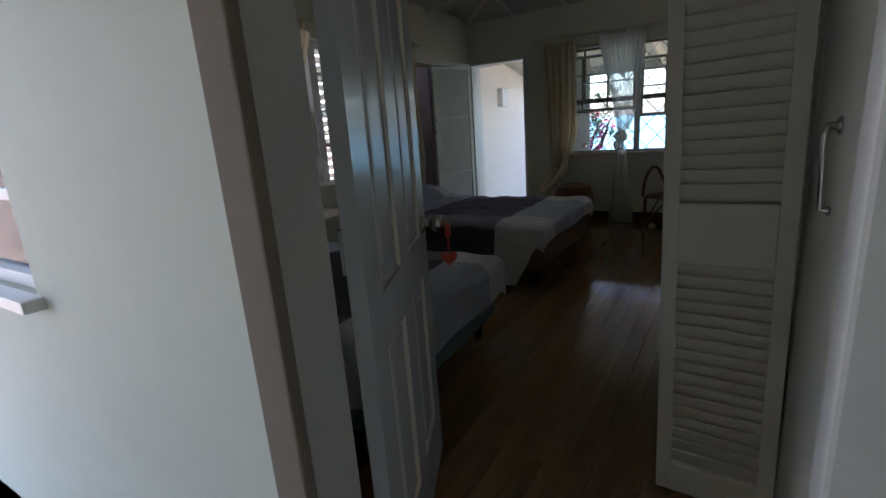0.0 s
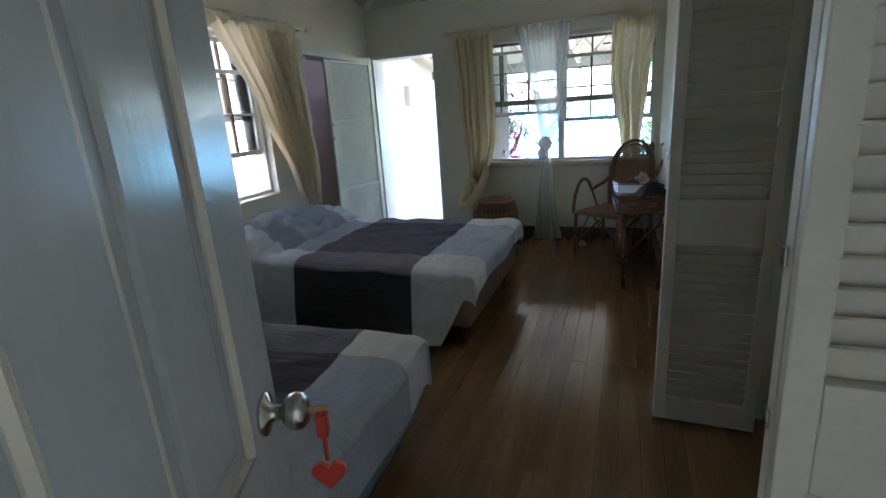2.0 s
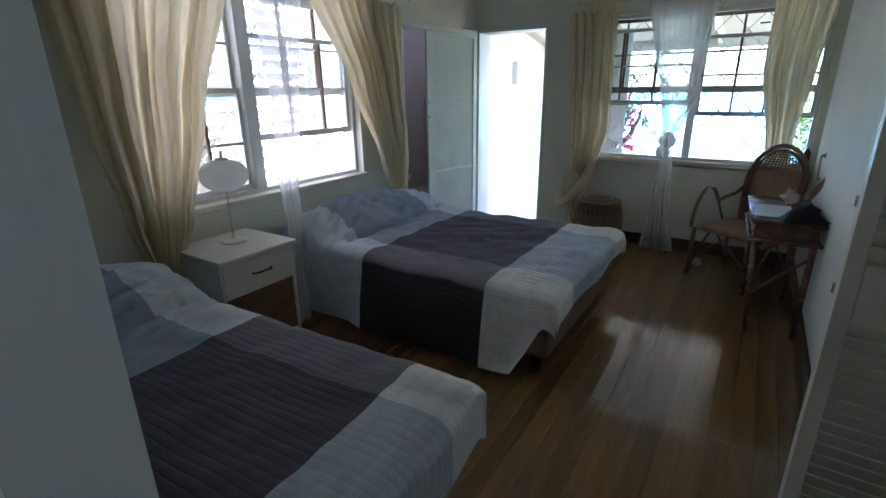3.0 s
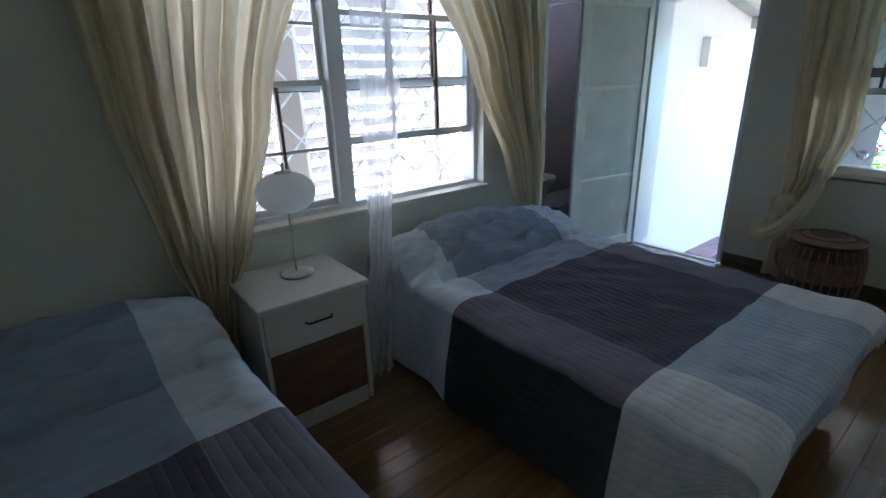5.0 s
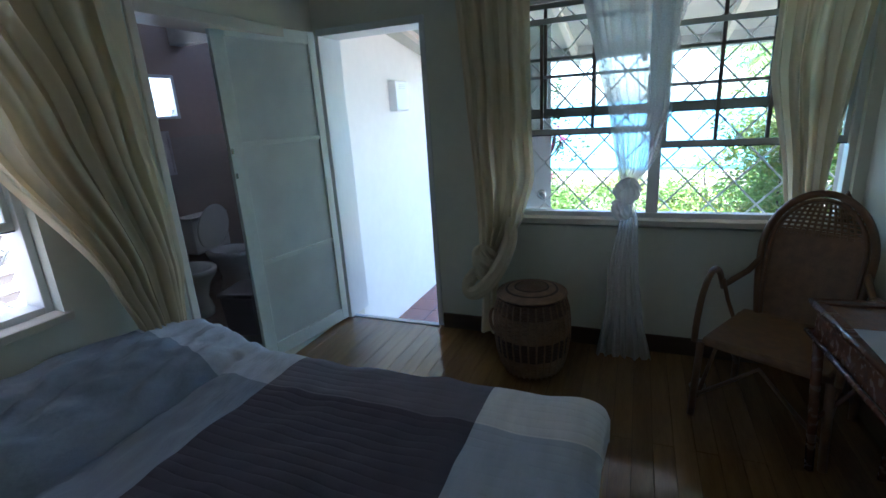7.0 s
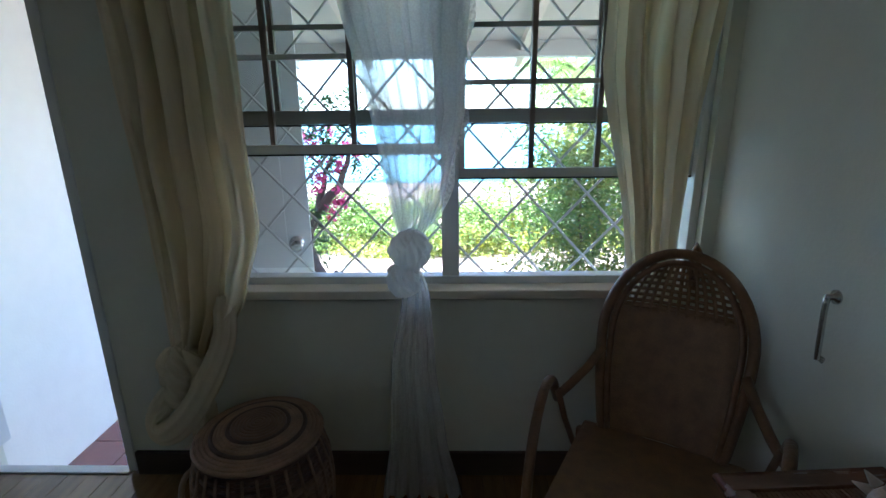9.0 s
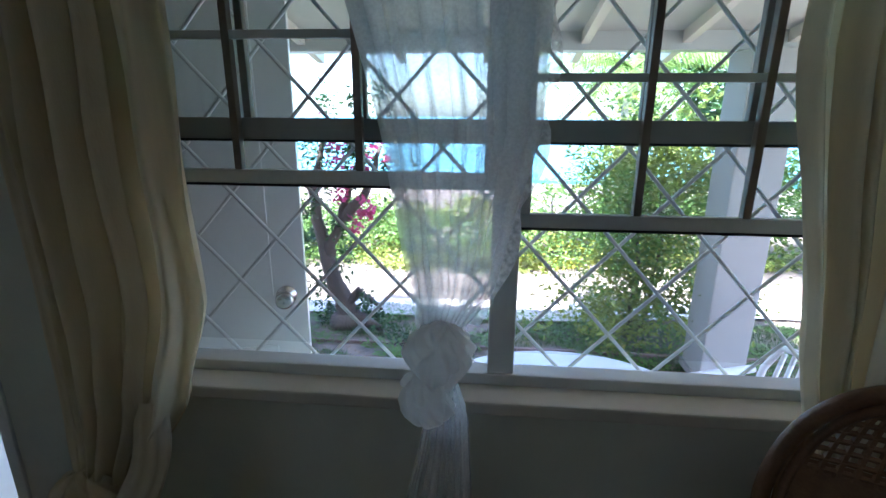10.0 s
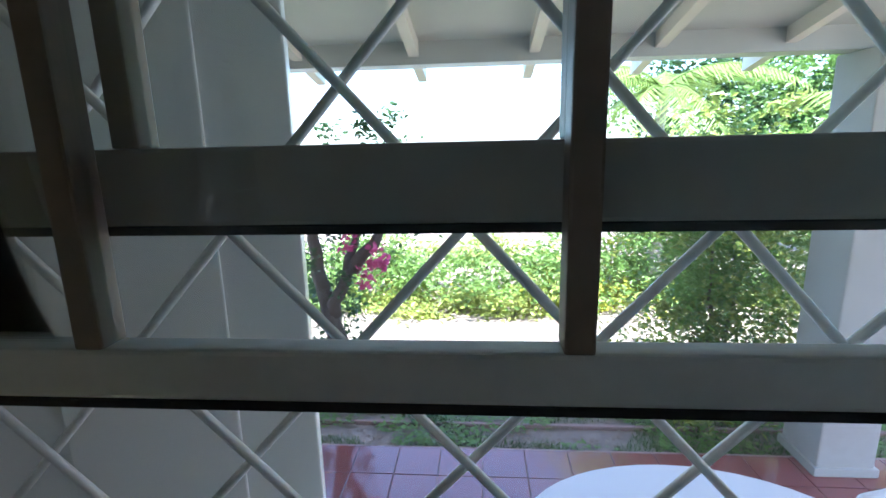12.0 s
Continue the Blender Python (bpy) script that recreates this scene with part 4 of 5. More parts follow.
part("side_panel", boxes([((0.01, 0.01, 0.02), (0.45, 0.03, 0.624))], 0.002), NSWHITE, ns)
part("side_panel", boxes([((0.01, 0.47, 0.02), (0.45, 0.49, 0.624))], 0.002), NSWHITE, ns)
part("back_panel", boxes([((0.01, 0.031, 0.02), (0.03, 0.469, 0.624))]), NSWHITE, ns)
part("lower_door", boxes([((0.425, 0.031, 0.09), (0.44, 0.469, 0.425))], 0.003), NSWOOD, ns, "worn brown lower front")
part("plinth", boxes([((0.40, 0.031, 0.0), (0.44, 0.469, 0.085))], 0.003), NSWHITE, ns)
dr = part("drawer", boxes([((0.43, 0.022, 0.43), (0.465, 0.478, 0.62))], 0.004), NSWHITE, ns)
b_ = bmesh.new()
tube(b_, [(0.465, 0.19, 0.535), (0.487, 0.20, 0.535), (0.487, 0.30, 0.535), (0.465, 0.31, 0.535)], 0.005, 8)
part("handle", b_, BLACK, dr, "dark metal handle")
lamp = empty("table_lamp", (-2.70, 3.82, 0.653), 0, label="white globe table lamp with a thin stem", category="lamp")
b_ = bmesh.new()
lathe(b_, [(0.0, 0), (0.075, 0.0), (0.078, 0.006), (0.06, 0.012), (0.012, 0.016), (0, 0.017)], 28)
part("base", b_, NSWHITE, lamp, smooth=True)
b_ = bmesh.new()
tube(b_, [(0, 0, 0.014), (0, 0.0, 0.2), (0.0, 0, 0.30)], 0.0045, 8)
part("stem", b_, NSWHITE, lamp)
b_ = bmesh.new()
prof_ = []
for k in range(41):
    a = math.pi * (0.07 + 0.86 * k / 40)
    prof_.append((0.128 * math.sin(a) ** 0.85 * (1 + 0.008 * (-1) ** k), 0.385 - 0.088 * math.cos(a)))
lathe(b_, prof_, 32)
part("shade", b_, LAMPW, lamp, smooth=True)
b_ = bmesh.new()
lathe(b_, [(0.038, 0.470), (0.038, 0.478), (0.008, 0.482), (0.006, 0.515), (0.0, 0.517)], 14)
part("cap", b_, NSWHITE, lamp, smooth=True)


# ---- curtains ----
def curtain(name, keys, axis, plane, folds, material, lab, group, amp=0.03, nu=120, nv=40, ntab=0, seed=0.0, pinch=0.17):
    """keys: (z, a, b, depth, fold size) from top to hem; a to b is the spread along the wall."""
    keys = sorted(keys, key=lambda k: -k[0])
    ks = keys

    def at(v):
        zt, zb = ks[0][0], ks[-1][0]
        z = zt + (zb - zt) * v
        for p, q in zip(ks, ks[1:]):
            if p[0] >= z >= q[0]:
                f = (p[0] - z) / max(1e-6, p[0] - q[0])
                f = f * f * (3 - 2 * f) * 0.5 + f * 0.5
                return [z] + [p[i] + (q[i] - p[i]) * f for i in range(1, 5)]
        return list(ks[-1])
    bm = bmesh.new()

    def fn(u, v):
        z, a, b, d, am = at(v)
        uu = u + 0.03 * noise.noise((u * 6 + seed, v * 1.6, 1)) + 0.012 * math.sin(folds * 4 * u + seed)
        ph = 2 * math.pi * folds * u + 1.2 * noise.noise((u * 5, v * 2.5, seed)) * 1.4
        s = a + (b - a) * uu - (b - a) / folds * pinch * math.sin(2 * ph) * min(1.0, 5 * u, 5 * (1 - u)) * min(1.0, 0.3 + 3 * v)
        off = d + am * (math.sin(ph) + 0.35 * math.sin(2.3 * ph + seed)) + 0.012 * noise.noise((u * 9, v * 7, seed))
        z2 = z + 0.01 * noise.noise((u * 4, 0, seed)) * v
        if ntab and v < 0.10:
            z2 -= 0.045 * (1 - v / 0.10) * (1 - abs(math.sin(math.pi * ntab * u)))
        return Vector((s, plane - off, z2)) if axis == 'x' else Vector((plane + off, s, z2))
    sheet(bm, fn, nu, nv)
    ob = finish(name, bm, material, smooth=True)
    tagged(ob, lab, "curtain", group)
    return ob


def tabs(parent, a, b, n, axis, plane, z, d, material):
    for k in range(n):
        s = a + (b - a) * (k + 0.5) / n
        b_ = bmesh.new()
        pts = [(0.0, -0.06), (0.018, -0.03), (0.02, 0.0), (0.014, 0.016), (0, 0.02), (-0.014, 0.016), (-0.02, 0.0), (-0.012, -0.03), (0.0, -0.06)]
        def fn(u, v):
            i = u * (len(pts) - 1)
            k0 = min(int(i), len(pts) - 2)
            f = i - k0
            o = pts[k0][0] * (1 - f) + pts[k0 + 1][0] * f
            zz = pts[k0][1] * (1 - f) + pts[k0 + 1][1] * f
            w = (v - 0.5) * 0.035
            return Vector((s + w, plane - d - o, z + zz)) if axis == 'x' else Vector((plane + d + o, s + w, z + zz))
        sheet(b_, fn, 16, 1)
        part("tab", b_, material, parent)


# north window
rodN = empty("curtain_rod", (0, 0, 0), label="thin pale curtain rod over the window", category="curtain rod", group="curtain rods")
b_ = bmesh.new()
tube(b_, [(-1.93, YN - 0.07, 2.20), (0.15, YN - 0.07, 2.20)], 0.011, 10)
part("rod", b_, CREAM, rodN, smooth=True)
for x in (-1.93,):
    b_ = bmesh.new()
    bmesh.ops.create_uvsphere(b_, u_segments=12, v_segments=8, radius=0.022, matrix=Matrix.Translation((x - 0.015, YN - 0.07, 2.20)))
    part("finial", b_, CREAM, rodN, smooth=True)
for x in (-1.78, -0.6, 0.08):
    part("bracket", boxes([((x - 0.01, YN - 0.075, 2.185), (x + 0.01, YN, 2.20))], 0.002), CREAM, rodN)
c = curtain("curtain", [(2.15, -1.88, -1.45, 0.07, 0.026), (1.5, -1.82, -1.44, 0.10, 0.046), (1.1, -1.79, -1.42, 0.12, 0.05), (0.85, -1.77, -1.49, 0.14, 0.048), (0.66, -1.75, -1.60, 0.15, 0.045), (0.58, -1.75, -1.66, 0.15, 0.035)], 'x', YN, 5, LINEN, "beige linen curtain gathered into a knot", "window curtains", seed=1.0, ntab=6)
tabs(c, -1.86, -1.46, 6, 'x', YN, 2.20, 0.07, LINEN)


def twisted_ball(centre, rx, ry, rz, tilt, seed, twist=5):
    """A bulge of cloth with grooves that wind round it."""
    b_ = bmesh.new()
    rot = Matrix.Rotation(tilt, 3, 'Y')

    def fn(u, v):
        th, ph = 2 * math.pi * u, math.pi * (0.03 + 0.94 * v)
        g = 1 - abs(math.sin(twist * th * 0.5 + 4.2 * v + seed + 0.8 * noise.noise((math.cos(th), math.sin(th), 3 * v + seed))))
        q = 1 - 0.34 * g ** 1.6 + 0.22 * noise.noise((2.4 * math.cos(th) + seed, 2.4 * math.sin(th), 4 * v)) - 0.13 * abs(math.sin(7 * th - 9 * v + 2 * math.sin(5 * v + seed)))
        w = math.sin(ph) ** 0.75 * q
        return Vector(centre) + rot @ Vector((rx * w * math.cos(th), ry * w * math.sin(th), rz * math.cos(ph)))
    sheet(b_, fn, 110, 60)
    return b_


part("knot", twisted_ball((-1.705, YN - 0.19, 0.565), 0.098, 0.085, 0.13, radians(-14), 0.7), LINEN, c, smooth=True)


def strand(bm, pts, w, seed):
    """A thick band of bunched cloth with lengthwise grooves."""
    P = [Vector(p) for p in pts]
    n = (len(P) - 1) * 8

    def at(f):
        f = min(max(f, 0.0), 0.9999) * (len(P) - 1)
        k = int(f)
        f -= k
        a, b, c_, d = P[max(k - 1, 0)], P[k], P[k + 1], P[min(k + 2, len(P) - 1)]
        return 0.5 * ((2 * b) + (c_ - a) * f + (2 * a - 5 * b + 4 * c_ - d) * f * f + (3 * b - a - 3 * c_ + d) * f ** 3)

    def fn(u, v):
        p = at(v)
        d = (at(v + 0.02) - at(v - 0.02)).normalized()
        s_ = d.cross(Vector((0.0, 1, 0.05))).normalized()
        o = s_.cross(d)
        th = 2 * math.pi * u
        rr = w * (0.8 + 0.25 * math.sin(math.pi * v)) * (1 - 0.20 * abs(math.sin(4 * th + 3 * v + seed)))
        return p + s_ * rr * math.cos(th) + o * rr * 0.7 * math.sin(th)
    sheet(bm, fn, 40, n)


b_ = bmesh.new()
strand(b_, [(-1.56, YN - 0.15, 0.86), (-1.555, YN - 0.19, 0.72), (-1.60, YN - 0.27, 0.58), (-1.69, YN - 0.29, 0.45), (-1.79, YN - 0.26, 0.385), (-1.835, YN - 0.20, 0.42), (-1.79, YN - 0.15, 0.50)], 0.048, 0.3)
part("loop", b_, LINEN, c, smooth=True)
b_ = bmesh.new()
sheet(b_, lambda u, v: Vector((-1.70 + (0.10 + 0.05 * v) * (u - 0.5) * 1.1, YN - 0.13 - 0.02 * math.sin(14 * u), 0.42 - 0.36 * v)), 24, 8)
part("tail", b_, LINEN, c, smooth=True)
c = curtain("curtain", [(2.15, -0.28, 0.11, 0.07, 0.026), (1.6, -0.285, 0.06, 0.08, 0.042), (1.05, -0.18, 0.01, 0.10, 0.042), (0.75, -0.12, 0.01, 0.11, 0.032), (0.15, -0.12, 0.04, 0.10, 0.03)], 'x', YN, 5, LINEN, "beige linen curtain drawn to the window's corner", "window curtains", seed=2.4, ntab=6)
tabs(c, -0.27, 0.10, 6, 'x', YN, 2.20, 0.07, LINEN)
SHEER_EDGE = [(2.19, -1.20, -0.67), (1.71, -1.085, -0.715), (1.46, -1.015, -0.722), (1.30, -0.985, -0.765), (1.15, -0.955, -0.80), (1.08, -0.940, -0.855)]
c = curtain("sheer_curtain", [(z, a, b, 0.06 + 0.09 * (2.19 - z) / 1.1, 0.011) for z, a, b in SHEER_EDGE] + [(0.96, -0.935, -0.865, 0.15, 0.014), (0.862, -0.935, -0.84, 0.15, 0.016), (0.585, -0.985, -0.824, 0.15, 0.014), (0.30, -1.0, -0.79, 0.15, 0.014), (0.015, -1.04, -0.73, 0.16, 0.018)], 'x', YN, 6, SHEER, "white voile curtain tied in a knot", "sheer curtains", seed=3.1, pinch=0.0, nv=70)
part("knot", twisted_ball((-0.900, YN - 0.17, 1.025), 0.070, 0.055, 0.075, radians(10), 2.1, 4), KNOTV, c, smooth=True)
part("knot", twisted_ball((-0.925, YN - 0.175, 0.925), 0.060, 0.050, 0.062, radians(-18), 4.4, 4), KNOTV, c, smooth=True)


def sheer_side(k, z):
    rows = SHEER_EDGE[::-1]
    return float(np.interp(z, [q[0] for q in rows], [q[k] for q in rows]))


b_ = bmesh.new()
sheet(b_, lambda u, v: Vector((sheer_side(2, 2.17 - 1.08 * v) - 0.03 + u * (0.035 + 0.022 * abs(math.sin(v * 20))), YN - 0.075 - 0.08 * v - 0.02 * u, 2.17 - 1.08 * v)), 6, 90)
part("lace_edge", b_, LACE, c, "scalloped lace edging", True)
b_ = bmesh.new()
sheet(b_, lambda u, v: Vector((sheer_side(1, 2.17 - 1.08 * v) + 0.075 * u * (1 - 0.5 * v), YN - 0.08 - 0.08 * v - 0.012 * math.sin(5 * u), 2.17 - 1.08 * v)), 8, 60)
part("lace_edge", b_, LACE, c, "patterned lace edging", True)

b_ = bmesh.new()
for k in range(11):
    f0 = (k + 0.5) / 11

    def pleat(u, v):
        z = 2.15 - 1.09 * v
        a, b = sheer_side(1, z), sheer_side(2, z)
        w_ = (b - a) * (0.045 + 0.02 * math.sin(k * 2.3)) + 0.006
        return Vector((a + (b - a) * (f0 + 0.02 * math.sin(k * 5.1 + 3 * v)) + (u - 0.5) * 2 * w_, YN - 0.095 - 0.075 * v - 0.012 * math.sin(math.pi * u), z))
    sheet(b_, pleat, 4, 40)
part("pleats", b_, SHEER, c, "gathered pleats of the voile", True)

# west window
rodW = empty("curtain_rod", (0, 0, 0), label="thin pale curtain rod over the wide window", category="curtain rod", group="curtain rods")
b_ = bmesh.new()
tube(b_, [(XW + 0.09, 3.0, 2.19), (XW + 0.09, 5.78, 2.19)], 0.011, 10)
part("rod", b_, CREAM, rodW, smooth=True)
b_ = bmesh.new()
bmesh.ops.create_uvsphere(b_, u_segments=12, v_segments=8, radius=0.022, matrix=Matrix.Translation((XW + 0.09, 5.80, 2.19)))
part("finial", b_, CREAM, rodW, smooth=True)
for y in (3.1, 4.4, 5.73):
    part("bracket", boxes([((XW, y - 0.01, 2.175), (XW + 0.095, y + 0.01, 2.19))], 0.002), CREAM, rodW)
c = curtain("curtain", [(2.14, 3.18, 4.14, 0.09, 0.03), (1.4, 3.25, 3.87, 0.10, 0.035), (0.8, 3.34, 3.68, 0.11, 0.035), (0.58, 3.40, 3.57, 0.12, 0.03), (0.40, 3.40, 3.54, 0.12, 0.03), (0.05, 3.36, 3.54, 0.10, 0.03)], 'y', XW, 9, LINEN, "beige linen curtain swept aside between the beds", "window curtains", seed=5.2, nu=160, ntab=9)
tabs(c, 3.20, 4.12, 9, 'y', XW, 2.19, 0.09, LINEN)
c = curtain("curtain", [(2.14, 4.70, 5.67, 0.09, 0.03), (1.55, 5.02, 5.68, 0.10, 0.035), (0.9, 5.34, 5.68, 0.11, 0.035), (0.66, 5.42, 5.64, 0.12, 0.03), (0.5, 5.44, 5.62, 0.12, 0.03)], 'y', XW, 8, LINEN, "beige linen curtain swept to the wall's end", "window curtains", seed=6.6, nu=160, ntab=9)
tabs(c, 4.72, 5.65, 9, 'y', XW, 2.19, 0.09, LINEN)
curtain("sheer_curtain", [(2.17, 4.22, 4.70, 0.06, 0.014), (1.82, 4.285, 4.60, 0.08, 0.013), (1.48, 4.315, 4.555, 0.08, 0.012), (0.84, 4.29, 4.45, 0.10, 0.012), (0.62, 4.20, 4.33, 0.24, 0.012), (0.4, 4.12, 4.25, 0.30, 0.012), (0.015, 4.03, 4.24, 0.34, 0.018)], 'y', XW, 4, SHEER, "white voile curtain hanging beside the bed", "sheer curtains", seed=7.7, pinch=0.0, nv=60)

# ---- wicker basket ----
bk = empty("wicker_basket", (-1.385, 6.72, 0), 0, label="barrel wicker basket with dark band and lid", category="basket")
prof = [(0.15, 0.0), (0.18, 0.05), (0.20, 0.14), (0.21, 0.22), (0.212, 0.30), (0.205, 0.38), (0.185, 0.455)]


def woven(name, z0, z1, material, rows):
    b_ = bmesh.new()
    n = 56
    pts = []
    for i in range(n * rows + 1):
        z = z0 + (z1 - z0) * i / (n * rows)
        r = np.interp(z, [p[1] for p in prof], [p[0] for p in prof]) * (1 + 0.014 * (-1) ** (i // 2 + i // n))
        pts.append((r * math.cos(2 * math.pi * i / n), r * math.sin(2 * math.pi * i / n), z))
    tube(b_, pts, (z1 - z0) / rows * 0.56, 5)
    return part(name, b_, material, bk, smooth=True)


woven("lower_weave", 0.005, 0.12, BASKET_L, 10)
woven("band", 0.12, 0.235, BASKET_D, 10)
woven("upper_weave", 0.235, 0.375, BASKET_L, 12)
woven("collar", 0.375, 0.455, BASKET_M, 7)
for k in range(30):
    a = 2 * math.pi * k / 30
    b_ = bmesh.new()
    tube(b_, [(r * 1.035 * math.cos(a), r * 1.035 * math.sin(a), z) for r, z in prof], 0.0055, 5)
    part("stake", b_, BASKET_L, bk, smooth=True)
b_ = bmesh.new()
lathe(b_, [(0.02, 0.0), (0.14, 0.0), (0.19, 0.2), (0.175, 0.44)], 24)
part("lining", b_, BASKET_D, bk)
for r0, r1, mt in ((0.0, 0.085, BASKET_M), (0.085, 0.10, BASKET_D), (0.10, 0.135, BASKET_L), (0.135, 0.15, BASKET_D), (0.15, 0.20, BASKET_L)):
    b_ = bmesh.new()
    n = max(1, int((r1 - r0) / 0.011))
    for k in range(n):
        r = r0 + (k + 0.5) * (r1 - r0) / n
        tube(b_, [(r * math.cos(2 * math.pi * i / 40), r * math.sin(2 * math.pi * i / 40), 0.475 + 0.04 * (1 - (r / 0.2) ** 2)) for i in range(40)], 0.008, 6, True)
    part("lid_ring", b_, mt, bk, smooth=True)
b_ = bmesh.new()
tube(b_, [(-0.205 - 0.02 * math.sin(a), -0.05 + 0.065 * math.cos(a + 0.4), 0.30 + 0.065 * math.sin(a + 0.4)) for a in [2 * math.pi * k / 20 for k in range(20)]], 0.009, 8, True)
part("handle", b_, BASKET_L, bk, smooth=True)


# ---- rattan armchair ----
ch = empty("rattan_armchair", (-0.21, 6.545, 0), -30, label="brown rattan armchair with a woven cane back", category="chair")
# local: faces -y, back at +y
SW_, SD_ = 0.245, 0.23
for sx in (-1, 1):
    b_ = bmesh.new()
    tube(b_, [(sx * (SW_ + 0.02), -SD_, 0), (sx * SW_, -SD_ - 0.01, 0.40)], 0.017, 10)
    part("leg", b_, RATTAN, ch, smooth=True)
    b_ = bmesh.new()
    tube(b_, [(sx * (SW_ + 0.01), SD_ + 0.02, 0), (sx * SW_, SD_ - 0.02, 0.40)], 0.017, 10)
    part("leg", b_, RATTAN, ch, smooth=True)
    b_ = bmesh.new()
    pts = []
    for k in range(17):
        a = math.pi * k / 16
        pts.append((sx * (SW_ + 0.045 - 0.02 * math.cos(a)), -0.06 - 0.19 * math.cos(a), 0.40 + 0.30 * math.sin(a)))
    tube(b_, pts[:14] + [(sx * (SW_ + 0.03), 0.14, 0.60), (sx * (SW_ - 0.005), 0.22, 0.635), (sx * 0.205, 0.27, 0.70)], 0.015, 10)
    part("arm", b_, RATTAN, ch, smooth=True)
    b_ = bmesh.new()
    tube(b_, [(sx * SW_, -SD_, 0.10), (sx * SW_, -0.1, 0.26), (sx * SW_, 0, 0.37), (sx * SW_, 0.1, 0.26), (sx * SW_, SD_, 0.10)], 0.009, 8)
    part("brace", b_, RATTAN, ch, smooth=True)
    b_ = bmesh.new()
    tube(b_, [(sx * (SW_ + 0.045), 0.06, 0.62), (sx * (SW_ + 0.03), 0.10, 0.5), (sx * SW_, 0.12, 0.40)], 0.010, 8)
    part("arm_post", b_, RATTAN, ch, smooth=True)
b_ = bmesh.new()
tube(b_, [(-SW_, -SD_, 0.12), (-0.1, -SD_ - 0.01, 0.26), (0, -SD_ - 0.01, 0.36), (0.1, -SD_ - 0.01, 0.26), (SW_, -SD_, 0.12)], 0.009, 8)
part("brace", b_, RATTAN, ch, smooth=True)
b_ = bmesh.new()
box(b_, (-SW_, -SD_ - 0.01, 0.385), (SW_, SD_ + 0.01, 0.425), 0.016)
part("seat", b_, CANE, ch)


def back_pt(s, t):
    """s across -1..1, t up 0..1 on the arched back."""
    z = 0.40 + 0.63 * t
    lean = 0.22 + 0.13 * t
    half = 0.205 * (1.0 if t < 0.55 else math.sqrt(max(0.0, 1 - ((t - 0.55) / 0.45) ** 2)))
    half = max(half, 0.001) * (0.86 + 0.20 * math.sin(min(1, t / 0.6) * math.pi / 2))
    return Vector((s * half, lean + 0.03 * (1 - s * s), z))


for off, rad in ((0.0, 0.017), (0.030, 0.010)):
    b_ = bmesh.new()
    pts = []
    for k in range(41):
        f = k / 40
        t = 1 - abs(2 * f - 1) ** 1.0
        tt = math.sin(t * math.pi / 2)
        p = back_pt(-1 if f < 0.5 else 1, min(tt, 0.9999))
        ctr = Vector((0, p.y, 0.75))
        d = (ctr - p)
        pts.append(p + d.normalized() * off)
    tube(b_, pts, rad, 8)
    part("back_frame", b_, RATTAN, ch, smooth=True)
b_ = bmesh.new()
sheet(b_, lambda u, v: back_pt((u - 0.5) * 1.84, 0.02 + 0.70 * v), 18, 18)
part("back_weave", b_, CANE, ch)
b_ = bmesh.new()
for k in range(15):
    s = -0.92 + 1.84 * k / 14
    tmax = 0.55 + 0.42 * math.sqrt(max(0, 1 - s * s))
    tube(b_, [back_pt(s * (1.0 if t < 0.6 else 1), t) for t in np.linspace(0.68, 0.70 + 0.24 * math.sqrt(max(0, 1 - s * s)), 5)], 0.0065, 5)
for k in range(8):
    t = 0.70 + 0.255 * k / 8
    tube(b_, [back_pt(s, t) for s in np.linspace(-0.95, 0.95, 14)], 0.006, 5)
part("back_lattice", b_, CANE, ch)

# ---- desk ----
dk = empty("writing_desk", (-0.175, 5.53, 0), 3.4, label="reddish brown cane writing desk with inset woven top", category="desk")
part("top_frame", boxes([((0, 0, 0.705), (0.40, 0.045, 0.735)), ((0, 0.735, 0.705), (0.40, 0.78, 0.735)), ((0, 0.045, 0.705), (0.045, 0.735, 0.735)), ((0.355, 0.045, 0.705), (0.40, 0.735, 0.735))], 0.005), DESKW, dk)
part("top_core", boxes([((0.045, 0.045, 0.705), (0.355, 0.735, 0.722))]), DESKW, dk)
b_ = bmesh.new()
for k in range(27):
    x = 0.05 + 0.30 * k / 26
    box(b_, (x - 0.004, 0.046, 0.722), (x + 0.004, 0.734, 0.7275))
for k in range(60):
    y = 0.05 + 0.68 * k / 59
    box(b_, (0.046, y - 0.004, 0.722), (0.354, y + 0.004, 0.7262))
part("woven_inset", b_, DESKCANE, dk, "woven cane inset under varnish")
part("apron", boxes([((0.02, 0.02, 0.60), (0.38, 0.045, 0.705)), ((0.02, 0.735, 0.60), (0.38, 0.76, 0.705)), ((0.02, 0.045, 0.60), (0.045, 0.735, 0.705)), ((0.355, 0.045, 0.60), (0.38, 0.735, 0.705))], 0.004), DESKW, dk)
for x, y in ((0.035, 0.035), (0.365, 0.035), (0.035, 0.745), (0.365, 0.745)):
    b_ = bmesh.new()
    tube(b_, [(x + (0.05 if x < 0.2 else -0.0), y, 0), (x + (0.03 if x < 0.2 else 0), y, 0.25), (x, y, 0.62)], [0.018, 0.02, 0.022], 10)
    part("leg", b_, DESKW, dk, smooth=True)
b_ = bmesh.new()
tube(b_, [(0.06, 0.035, 0.22), (0.2, 0.035, 0.38), (0.36, 0.035, 0.52)], 0.010, 8)
part("brace", b_, DESKW, dk, smooth=True)
b_ = bmesh.new()
